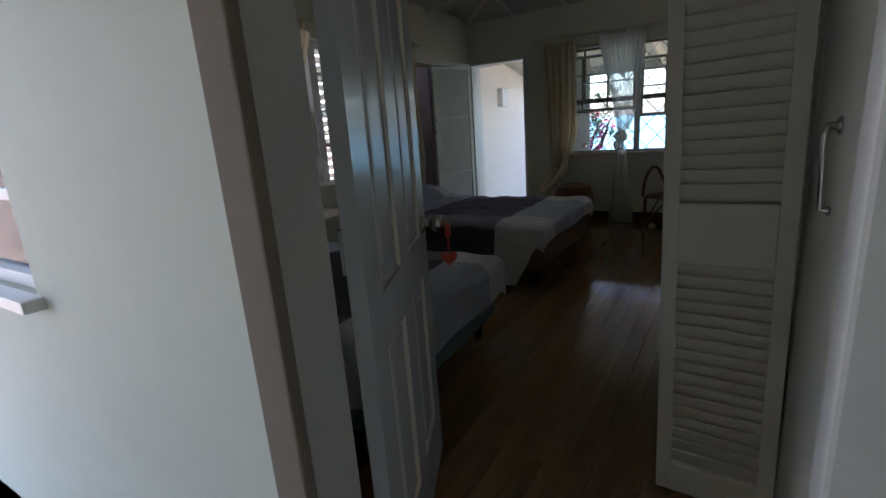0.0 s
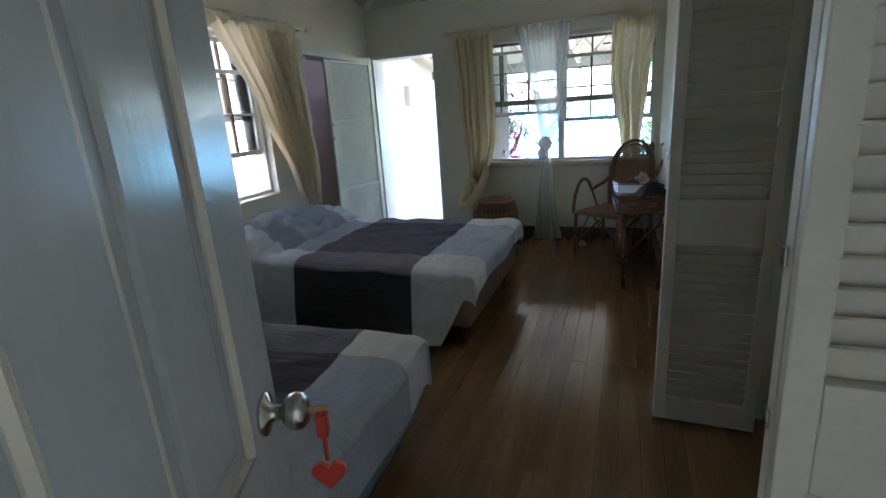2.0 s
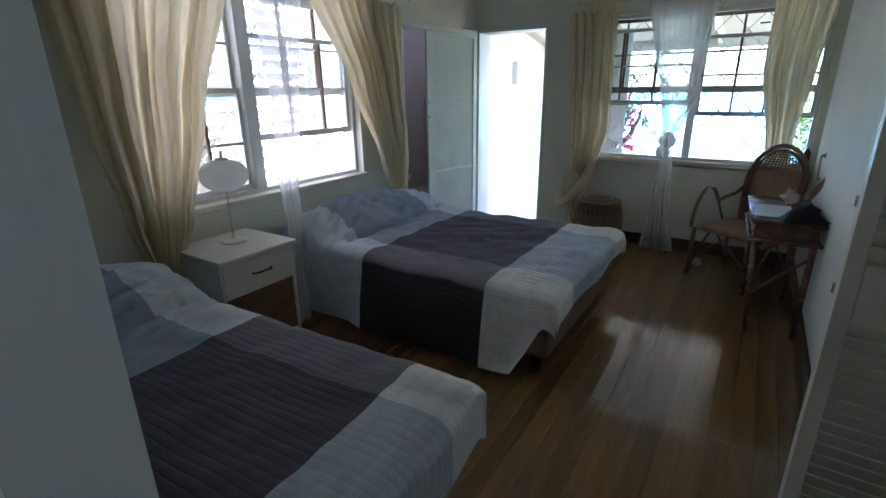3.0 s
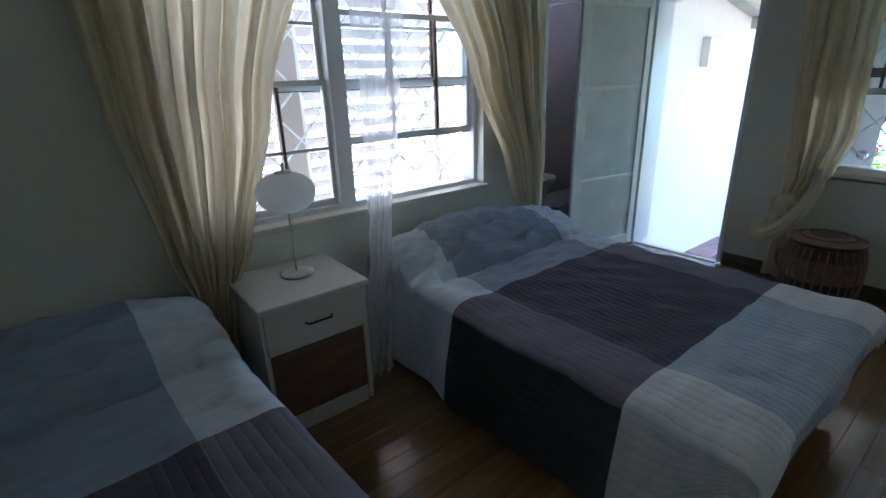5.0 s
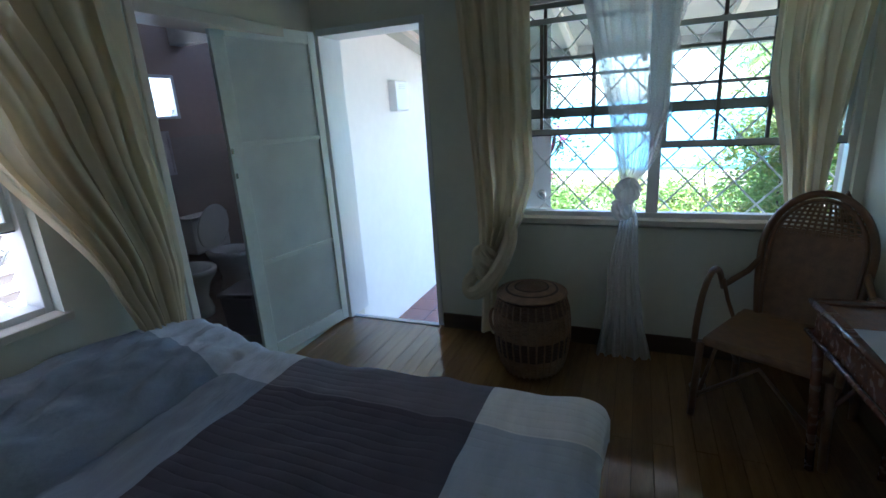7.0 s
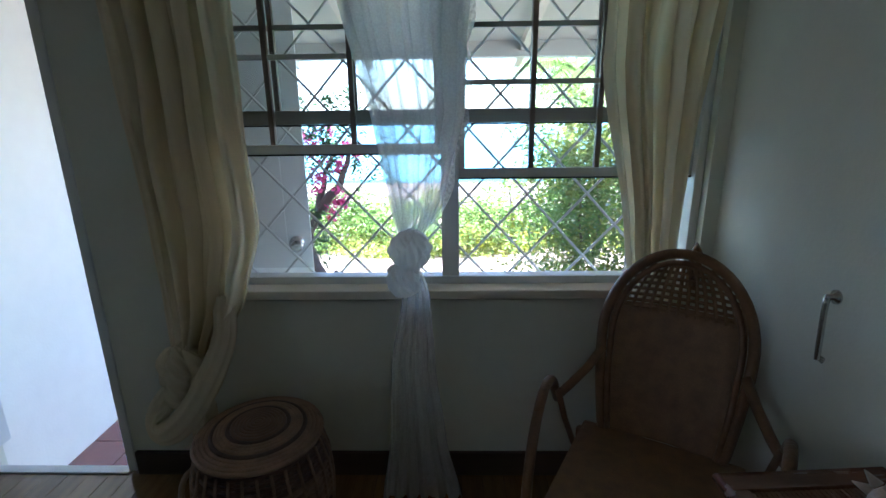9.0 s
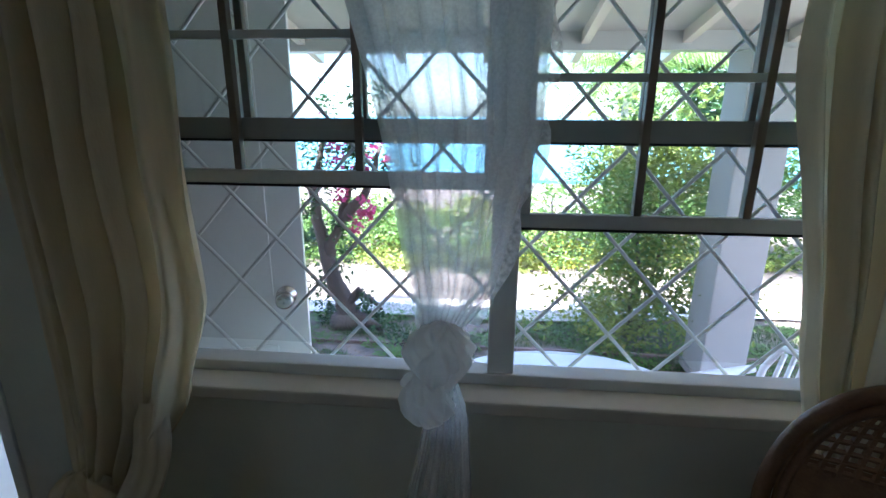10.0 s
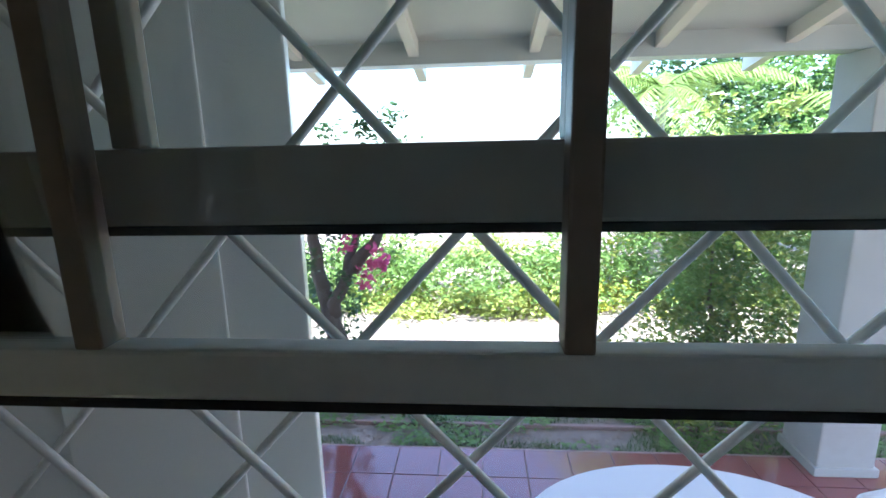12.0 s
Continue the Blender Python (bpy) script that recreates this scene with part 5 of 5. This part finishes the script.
tube(b_, [(0.06, 0.745, 0.22), (0.2, 0.745, 0.38), (0.36, 0.745, 0.52)], 0.010, 8)
part("brace", b_, DESKW, dk, smooth=True)
for z, rr in ((0.728, 0.011), (0.606, 0.010)):
    b_ = bmesh.new()
    tube(b_, [(0.0, 0.0, z), (0.0, 0.78, z), (0.40, 0.78, z), (0.40, 0.0, z)], rr, 8, True)
    part("edge_cane", b_, DESKW, dk, smooth=True)
dk.matrix_world = dk.matrix_world @ Matrix.Diagonal((0.875, 0.91, 1, 1))
# things on the desk
pp = tagged(finish("printed_sheet", boxes([((-0.17, 5.62, 0.7360), (0.02, 5.98, 0.7375))]), PAPER), "laminated blue-grey printed sheet lying on the desk", "paper")
b_ = bmesh.new()
ring = []
for i in range(30):
    f = i / 29
    a = f * 12.0
    r = 0.008 + 0.055 * f ** 1.6
    c0 = Vector((0.0 + 0.10 * f - 0.05, 0, 0.055))
    ring.append((c0 + Vector((0, r * 0.35 * math.cos(a), r * 0.35 * math.sin(a))), 0.008 + 0.034 * f * (1.2 - 0.5 * f)))
tube(b_, [p for p, r in ring], [r for p, r in ring], 12)
spikes = []
for k in range(9):
    a = 2 * math.pi * k / 9
    p = Vector((0.02 + 0.012 * math.cos(a * 2), 0.038 * math.cos(a), 0.056 + 0.036 * math.sin(a)))
    spikes.append((p, p + Vector((0.0, 0.03 * math.cos(a), 0.028 * math.sin(a)))))
sh2 = tagged(finish("conch_shell", b_, SHELL, smooth=True), "spiky cream and brown conch shell on the desk", "shell")
for p, q in spikes:
    b_ = bmesh.new()
    tube(b_, [p, q], [0.012, 0.001], 6)
    part("spike", b_, SHELL, sh2, smooth=True)
sh2.matrix_world = pose(0.0, 6.10, 0.722, 0, 0, 30)
b_ = bmesh.new()
sheet(b_, lambda u, v: Vector((0.26 * (u - 0.5) * (1 - 0.3 * v), 0.16 * (v - 0.5) * (1.1 - 0.4 * u), 0.005 + 0.085 * math.sin(math.pi * u) ** 0.8 * math.sin(math.pi * v) ** 0.7 + 0.012 * noise.noise((u * 6, v * 6, 2)))), 20, 16)
cap = tagged(finish("black_cap", b_, BLACK, smooth=True), "crumpled black cloth cap on the desk", "cap")
cap.matrix_world = pose(0.06, 5.58, 0.735, 0, 0, 20)
b_ = bmesh.new()
tube(b_, [(0, 0, 0), (0.03, 0.02, 0.12), (0.07, 0.03, 0.22)], [0.003, 0.003, 0.001], 6)
sheet(b_, lambda u, v: Vector((0.03 + 0.05 * v + 0.018 * (u - 0.5) * math.sin(math.pi * min(1, v + 0.08)) * 2, 0.02 + 0.012 * v, 0.10 + 0.15 * v)), 6, 14)
fe = tagged(finish("feather", b_, FEATHER, smooth=True), "long brown feather leaning on the desk", "feather")
fe.matrix_world = pose(0.06, 5.72, 0.735)
rm = tagged(finish("remote_control", boxes([((-0.02, -0.075, 0), (0.022, 0.075, 0.02))], 0.006), BLACK), "black remote control lying on the desk", "remote")
rm.matrix_world = pose(0.13, 5.95, 0.736, 0, 0, 15)
b_ = bmesh.new()
tube(b_, [(-0.012, 0, 0), (-0.012, 0, 0.13), (0.0, 0, 0.16), (0.012, 0, 0.13), (0.012, 0, 0.0)], 0.012, 8)
wk = tagged(finish("window_crank", b_, RATTAN, smooth=True), "brown wooden peg standing on the window sill", "peg")
wk.matrix_world = pose(0.12, 7.08, 0.835)
st = tagged(finish("sea_shell", lathe(bmesh.new(), [(0.0, 0.0), (0.03, 0.002), (0.036, 0.02), (0.02, 0.05), (0.004, 0.065), (0, 0.066)], 10, wob=0.25), SHELL, smooth=True), "small pale shell on the floor under the chair", "shell")
st.matrix_world = pose(-0.50, 6.72, 0.0)

# ---- bathroom things ----
def toilet(loc, rz, tank=True, lab="white porcelain toilet with raised lid"):
    e = empty("toilet" if tank else "bidet", loc, rz, label=lab, category="toilet" if tank else "bidet")
    b_ = bmesh.new()
    lathe(b_, [(0.12, 0), (0.125, 0.05), (0.10, 0.15), (0.13, 0.27), (0.185, 0.36), (0.19, 0.40), (0.15, 0.40), (0.12, 0.34), (0.06, 0.25), (0, 0.24)], 26, (0.25, 0, 0), 1.3, 1.0)
    part("bowl", b_, PORC, e, smooth=True)
    if tank:
        part("tank", boxes([((-0.12, -0.2, 0.38), (0.06, 0.2, 0.70))], 0.025), PORC, e)
        part("tank_lid", boxes([((-0.13, -0.21, 0.70), (0.07, 0.21, 0.725))], 0.01), PORC, e)
        b_ = bmesh.new()
        m = Matrix.Translation((0.10, 0, 0.60)) @ Matrix.Rotation(radians(-78), 4, 'Y')
        lathe(b_, [(0.0, 0), (0.17, 0), (0.185, 0.008), (0.17, 0.018), (0, 0.02)], 26, (0, 0, 0), 1.2, 1.0)
        bmesh.ops.transform(b_, matrix=m, verts=b_.verts)
        part("lid", b_, PORC, e, smooth=True)
    else:
        part("back_rim", boxes([((-0.08, -0.17, 0.0), (0.06, 0.17, 0.40))], 0.03), PORC, e)
    return e


toilet((-4.56, 7.36, 0), 0)
toilet((-4.46, 6.80, 0), 0, False, "white porcelain bidet standing by the wall")
bn = empty("waste_bin", (-3.52, 6.70, 0), 12, label="mauve-grey lidded plastic bin on the bathroom floor", category="bin")
b_ = bmesh.new()
for v in box(b_, (-0.13, -0.15, 0), (0.13, 0.15, 0.30), 0.02):
    v.co.x *= 0.88 + 0.12 * v.co.z / 0.30
    v.co.y *= 0.88 + 0.12 * v.co.z / 0.30
part("body", b_, BIN, bn)
part("lid", boxes([((-0.14, -0.16, 0.302), (0.14, 0.16, 0.335))], 0.012), BIN, bn)
pc = empty("picture", (-4.70, 7.12, 1.10), 0, label="small framed pale print on the bathroom wall", category="picture")
part("frame", boxes([((0, -0.11, 0), (0.015, 0.16, 0.02)), ((0, -0.11, 0.36), (0.015, 0.16, 0.38)), ((0, -0.11, 0.02), (0.015, -0.09, 0.36)), ((0, 0.14, 0.02), (0.015, 0.16, 0.36))], 0.002), PICT, pc)
part("print", boxes([((0, -0.09, 0.02), (0.006, 0.14, 0.36))]), PICT, pc)
part("motif", boxes([((0.006, 0.0, 0.12), (0.008, 0.08, 0.18)), ((0.006, -0.03, 0.16), (0.008, 0.03, 0.20))]), INK, pc)

# ---- veranda things ----
wb = empty("wall_lamp", (-3.27, 8.90, 1.53), 0, label="white box lamp on the veranda wall", category="wall lamp")
part("body", boxes([((0, -0.14, 0), (0.09, 0.14, 0.30))], 0.015), PLASTIC, wb)
part("grille", boxes([((0.09, -0.07, 0.22 + 0.018 * k), (0.093, 0.07, 0.228 + 0.018 * k)) for k in range(3)]), ALU, wb)
for x in (1.02,):
    col = empty("veranda_column", (x, 10.02, PORCH), 0, label="square white veranda column", category="column")
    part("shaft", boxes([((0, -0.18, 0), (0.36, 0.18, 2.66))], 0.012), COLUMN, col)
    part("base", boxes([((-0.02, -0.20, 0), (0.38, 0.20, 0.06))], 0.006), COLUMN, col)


def garden_table(loc):
    e = empty("garden_table", loc, 0, label="white plastic oval garden table", category="table")
    b_ = bmesh.new()
    lathe(b_, [(0.0, 0.70), (0.40, 0.70), (0.44, 0.705), (0.455, 0.715), (0.45, 0.728), (0.0, 0.732)], 40, (0, 0, 0), 1.5, 1.0)
    part("tabletop", b_, PLASTIC, e, smooth=False)
    for x in (-0.42, 0.42):
        for y in (-0.25, 0.25):
            b_ = bmesh.new()
            tube(b_, [(x * 1.15, y * 1.15, 0), (x, y, 0.70)], [0.022, 0.035], 10)
            part("leg", b_, PLASTIC, e, smooth=True)
    return e


def garden_chair(loc, rz):
    e = empty("garden_chair", loc, rz, label="white plastic garden armchair", category="chair", group="garden chairs")
    part("seat", boxes([((-0.22, -0.22, 0.41), (0.22, 0.22, 0.435))], 0.012), PLASTIC, e)
    for sx in (-1, 1):
        for y in (-0.22, 0.22):
            b_ = bmesh.new()
            tube(b_, [(sx * 0.27, y * 1.15, 0), (sx * 0.23, y, 0.42)], [0.018, 0.026], 8)
            part("leg", b_, PLASTIC, e, smooth=True)
        b_ = bmesh.new()
        tube(b_, [(sx * 0.25, -0.24, 0.42), (sx * 0.28, -0.25, 0.58), (sx * 0.285, -0.20, 0.635), (sx * 0.28, 0.0, 0.645), (sx * 0.25, 0.2, 0.68)], [0.02, 0.024, 0.03, 0.03, 0.024], 8)
        part("arm", b_, PLASTIC, e, smooth=True)
    for k in range(6):
        x = -0.15 + 0.06 * k
        b_ = bmesh.new()
        tube(b_, [(x, 0.21, 0.43), (x * 1.1, 0.27, 0.65), (x * 1.1, 0.31, 0.80 + 0.04 * math.cos(x * 8))], 0.014, 6)
        part("slat", b_, PLASTIC, e, smooth=True)
    b_ = bmesh.new()
    tube(b_, [(-0.24, 0.2, 0.43), (-0.25, 0.27, 0.68), (-0.19, 0.31, 0.84), (0, 0.325, 0.87), (0.19, 0.31, 0.84), (0.25, 0.27, 0.68), (0.24, 0.2, 0.43)], 0.022, 8)
    part("back_frame", b_, PLASTIC, e, smooth=True)
    return e


garden_table((-0.35, 8.45, PORCH))
garden_chair((-1.38, 7.98, PORCH), 80)
garden_chair((0.75, 8.6, PORCH), -75)


# ---- plants ----
def leaves(bm, centre, spread_, n, size, seed, aspect=0.5, droop=0.0):
    """Many small folded leaves scattered in uneven clumps round a centre."""
    rnd = random.Random(seed)
    c_ = Vector(centre)
    sp = Vector(spread_)
    clumps = [(Vector((rnd.gauss(0, 0.42), rnd.gauss(0, 0.42), rnd.gauss(0, 0.42))), rnd.uniform(0.12, 0.34)) for _ in range(max(6, n // 70))]
    for _ in range(n):
        cc, cr = rnd.choice(clumps)
        p = cc + Vector((rnd.gauss(0, 1), rnd.gauss(0, 1), rnd.gauss(0, 1))) * cr * 0.6
        p = c_ + Vector((p.x * sp.x, p.y * sp.y, p.z * sp.z))
        d = Vector((rnd.uniform(-1, 1), rnd.uniform(-1, 1), rnd.uniform(-0.7, 0.5) - droop)).normalized()
        s = d.cross(Vector((rnd.uniform(-1, 1), rnd.uniform(-1, 1), rnd.uniform(0.2, 1)))).normalized()
        l = size * rnd.uniform(0.6, 1.3)
        w = l * aspect * 0.5
        up = d.cross(s) * (0.12 * l)
        a, b, c, e = p, p + d * l * 0.5 + s * w - up, p + d * l, p + d * l * 0.5 - s * w - up
        va, vb, vc, ve = [bm.verts.new(q) for q in (a, b, c, e)]
        bm.faces.new((va, vb, vc))
        bm.faces.new((va, vc, ve))


def branch_tree(name, base, limbs, crowns, lab, leafm, leaf_size, n, seed, petals=None, cat="tree", trunk_r=0.09, aspect=0.5):
    e = empty(name, base, 0, label=lab, category=cat)
    b_ = bmesh.new()
    rnd = random.Random(seed)
    for pts in limbs:
        m = len(pts)
        fine = []
        for i in range(m - 1):
            for k in range(4):
                p = Vector(pts[i]).lerp(Vector(pts[i + 1]), k / 4)
                fine.append(p + Vector((rnd.uniform(-1, 1), rnd.uniform(-1, 1), 0)) * 0.02)
        fine.append(Vector(pts[-1]))
        r0 = trunk_r if Vector(pts[0]).z < 0.1 else trunk_r * 0.55
        tube(b_, fine, [r0 * (1 - 0.85 * i / len(fine)) for i in range(len(fine))], 8)
    if limbs:
        part("trunk", b_, BARK, e, smooth=True)
    for i, (c_, s_) in enumerate(crowns):
        b_ = bmesh.new()
        leaves(b_, c_, s_, n, leaf_size, seed + i, aspect)
        part("crown", b_, leafm[i % len(leafm)] if isinstance(leafm, (list, tuple)) else leafm, e)
    if petals:
        b_ = bmesh.new()
        for i, (c_, s_) in enumerate(petals):
            leaves(b_, c_, s_, 130, 0.05, seed + 50 + i, 0.9)
        part("blossom", b_, PETAL, e, "magenta bougainvillea bracts")
    return e


GZ = PORCH - 0.05
branch_tree("bougainvillea", (-2.35, 10.75, GZ), [[(0.16, 0, 0), (0.02, 0.02, 0.35), (-0.16, 0.02, 0.9), (-0.2, 0, 1.5), (-0.1, 0.05, 2.0)], [(0.05, 0.0, 0.25), (0.2, 0.05, 0.42), (0.45, 0.05, 0.2)], [(-0.1, 0, 0.8), (0.08, 0.05, 1.3), (0.25, 0.1, 1.9)], [(-0.02, 0, 0.05), (0.28, -0.1, 0.14), (0.5, -0.12, 0.05)], [(0.08, 0.03, 1.2), (0.35, 0, 1.5), (0.5, 0, 1.95)]],
            [((-0.25, 0, 0.55), (0.5, 0.4, 0.7)), ((0.0, 0, 1.75), (0.8, 0.5, 0.7)), ((-0.35, 0.1, 1.15), (0.5, 0.4, 0.6)), ((0.3, 0, 2.0), (0.4, 0.3, 0.5)), ((0.12, 0.05, 0.08), (0.6, 0.3, 0.2))], "gnarled bougainvillea with magenta flowers by the veranda", LEAF_D, 0.06, 750, 11,
            [((0.22, -0.1, 1.55), (0.3, 0.2, 0.25)), ((0.05, -0.1, 1.95), (0.3, 0.2, 0.5)), ((0.42, 0, 1.75), (0.25, 0.2, 0.2)), ((0.3, -0.1, 1.25), (0.15, 0.15, 0.2))], trunk_r=0.12)
branch_tree("shrub", (0.70, 10.80, GZ), [[(0, 0, 0), (0.03, 0, 0.8), (-0.05, 0, 1.6)], [(0.15, 0.1, 0), (0.25, 0.1, 0.9), (0.2, 0.1, 1.7)]],
            [((0.05, 0, 0.5), (0.95, 0.6, 0.8)), ((0.0, 0, 1.2), (0.95, 0.6, 0.9)), ((0.12, 0.1, 1.85), (0.85, 0.5, 0.6))], "leafy green shrub beside the veranda column", [LEAF_L, LEAF_G], 0.065, 4600, 21, cat="shrub", trunk_r=0.03)
# hedges and far bushes beyond the drive
hedge_spots = [(-7.5, 14.6, LEAF_G, 1.1), (-5.6, 14.3, LEAF_L, 0.95), (-4.0, 14.0, LEAF_G, 0.9), (-2.5, 14.1, LEAF_L, 0.95), (-1.1, 13.9, LEAF_L, 0.95), (0.3, 14.1, LEAF_Y, 1.15), (1.7, 14.6, LEAF_Y, 1.5), (3.2, 14.4, LEAF_L, 1.7), (4.8, 14.4, LEAF_G, 1.9), (6.6, 14.6, LEAF_L, 2.1), (8.8, 15.0, LEAF_G, 2.3)]
for i, (x, y, mt, h) in enumerate(hedge_spots):
    branch_tree("bush", (x, y, GZ - 0.2), [[(0, 0, 0), (0.05, 0, h * 0.5), (0, 0.1, h)]], [((0, 0, h * 0.35), (1.7, 1.0, h * 0.7)), ((0.3, -0.3, h * 0.72), (1.3, 0.9, h * 0.55)), ((-0.1, -0.75, 0.16), (1.6, 0.5, 0.3))],
                "dense sunlit bush beyond the drive", [mt, LEAF_G, mt], 0.09, 2300, 31 + 5 * i, cat="bush", trunk_r=0.04)
branch_tree("tree", (4.2, 17.0, GZ - 0.4), [[(0, 0, 0), (0.1, 0, 2), (0, 0, 4)], [(0.1, 0, 1.8), (-0.9, 0, 3.2)], [(0.1, 0, 2), (1.0, 0, 3.4)]], [((0, 0, 4.2), (2.6, 1.8, 1.8)), ((-1.2, -0.3, 3.4), (1.8, 1.2, 1.2)), ((1.4, 0, 3.6), (1.8, 1.2, 1.4)), ((0.2, -0.4, 2.3), (2.4, 1.2, 1.2))],
            "tall leafy tree behind the bushes", [LEAF_G, LEAF_D], 0.16, 2600, 71, trunk_r=0.14)


def palm(base, h, seed, lab, n=15):
    e = empty("palm_tree", base, 0, label=lab, category="palm tree")
    b_ = bmesh.new()
    tube(b_, [(0.05 * math.sin(k * 0.7), 0, h * k / 10) for k in range(11)], [0.12 - 0.005 * k for k in range(11)], 10)
    part("trunk", b_, PALMBARK, e, smooth=True)
    rnd = random.Random(seed)
    for k in range(n):
        b_ = bmesh.new()
        az = 2 * math.pi * k / n + rnd.uniform(-0.2, 0.2)
        el = rnd.uniform(0.1, 1.0)
        Lf = rnd.uniform(1.5, 2.0)
        d = Vector((math.cos(az), math.sin(az), 0))
        spine = [Vector((0, 0, h)) + d * (Lf * f * math.cos(el * (1 - f))) + Vector((0, 0, Lf * (math.sin(el) * f - 0.75 * f * f))) for f in [i / 12 for i in range(13)]]
        tube(b_, spine, [0.018 * (1 - 0.9 * i / 12) for i in range(13)], 5)
        sd_ = d.cross(Vector((0, 0, 1)))
        for i in range(1, 40):
            f = i / 40 * 12
            i0 = min(int(f), 11)
            p = spine[i0].lerp(spine[i0 + 1], f - i0)
            t_ = (spine[i0 + 1] - spine[i0]).normalized()
            for sg in (1, -1):
                ln = 0.5 * math.sin(math.pi * min(0.97, i / 40 + 0.12)) + 0.08
                q = p + (sd_ * sg * 0.8 + t_ * 0.6 + Vector((0, 0, -0.35 - rnd.uniform(0, 0.3)))).normalized() * ln
                w_ = t_ * 0.016
                b_.faces.new([b_.verts.new(z_) for z_ in (p - w_, p + w_, q)])
        part("frond", b_, PALM, e)
    return e


palm((1.32, 13.9, GZ - 0.15), 3.05, 5, "coconut palm beyond the drive")
palm((3.9, 13.0, GZ - 0.15), 2.6, 9, "coconut palm with drooping fronds beside the drive")

# low weeds, fine grass and leaf litter in the shaded strip
rg = random.Random(4)
b_ = bmesh.new()
for _ in range(42000):
    x, y = rg.uniform(-4.2, 4.5), 10.07 + 1.35 * rg.random() ** 1.3
    if noise.noise((x * 1.3, y * 1.6, 5)) < -0.12 + 0.35 * (y - 10.8):
        continue
    h = rg.uniform(0.02, 0.07)
    a = rg.uniform(0, 6.28)
    dx, dy = math.cos(a) * 0.005, math.sin(a) * 0.005
    lx, ly = rg.uniform(-0.04, 0.04), rg.uniform(-0.04, 0.04)
    b_.faces.new([b_.verts.new(v) for v in ((x - dx, y - dy, GZ - 0.02), (x + dx, y + dy, GZ - 0.02), (x + lx, y + ly, GZ + h))])
tagged(finish("grass", b_, GRASS), "patchy green grass beside the veranda", "grass", kind="stuff")
for nm, mt, lab, n_, dens, sz in (("weeds", LEAF_G, "low green weeds along the flower bed edging", 16000, -0.08, 0.045), ("leaf_litter", LITTER, "dry brown leaf litter on the shaded soil", 5000, -0.6, 0.04)):
    b_ = bmesh.new()
    for _ in range(n_):
        x = rg.uniform(-4.2, 4.5)
        y = 10.07 + (1.15 * rg.random() ** 1.3 if nm == "weeds" else 1.4 * rg.random())
        if noise.noise((x * 1.7, y * 2.2, 9)) < dens:
            continue
        p = Vector((x, y, GZ + (rg.uniform(0.0, 0.07) if nm == "weeds" else rg.uniform(0.005, 0.02))))
        a = rg.uniform(0, 6.28)
        d = Vector((math.cos(a), math.sin(a), rg.uniform(-0.1, 0.4))) * sz * rg.uniform(0.5, 1.2)
        q = Vector((-d.y, d.x, rg.uniform(-0.01, 0.01))) * 0.35
        b_.faces.new([b_.verts.new(v) for v in (p, p + d * 0.5 + q, p + d, p + d * 0.5 - q)])
    tagged(finish(nm, b_, mt), lab, "ground cover", kind="stuff")

# ---- floor pieces last ----
def strip_mesh(w, l, t):
    bm = bmesh.new()
    box(bm, (0, 0, -t), (w, l, 0))
    es = [e for e in bm.edges if all(v.co.z > -1e-6 for v in e.verts)]
    bmesh.ops.bevel(bm, geom=es, offset=0.0011, segments=1, affect='EDGES')
    me = bpy.data.meshes.new("floorboard")
    bm.to_mesh(me)
    bm.free()
    me.materials.append(PLANK)
    return me


PW = 0.088
m18, m09 = strip_mesh(PW - 0.0008, 1.84, 0.012), strip_mesh(PW - 0.0008, 0.92, 0.012)
rp = random.Random(8)
x = -2.93
k = 0
while x < 1.15:
    y = 1.59
    seq = [m18, m18, m18] if k % 2 == 0 else [m09, m18, m18, m09]
    if k % 3 == 2:
        seq = seq[::-1] if k % 2 else [m18, m09, m09, m18]
    for me in seq:
        ln = 1.84 if me is m18 else 0.92
        ob = new("floorboard", me)
        ob.parent = floor
        ob.location = (x, y, rp.uniform(-0.0012, 0.0))
        ob.rotation_euler = (0, rp.uniform(-0.0025, 0.0025), 0)
        y += ln + 0.0015
    x += PW
    k += 1
bm_ = bmesh.new()
box(bm_, (0, 0, -0.01), (0.296, 0.296, 0), 0.004)
tme = bpy.data.meshes.new("tile")
bm_.to_mesh(tme)
bm_.free()
tme.materials.append(TILE)
rt = random.Random(2)
for i in range(21):
    for j in range(9):
        ob = new("tile", tme)
        ob.parent = pavement
        ob.location = (-3.27 + 0.302 * i, 7.31 + 0.302 * j, PORCH + rt.uniform(-0.0015, 0.001))
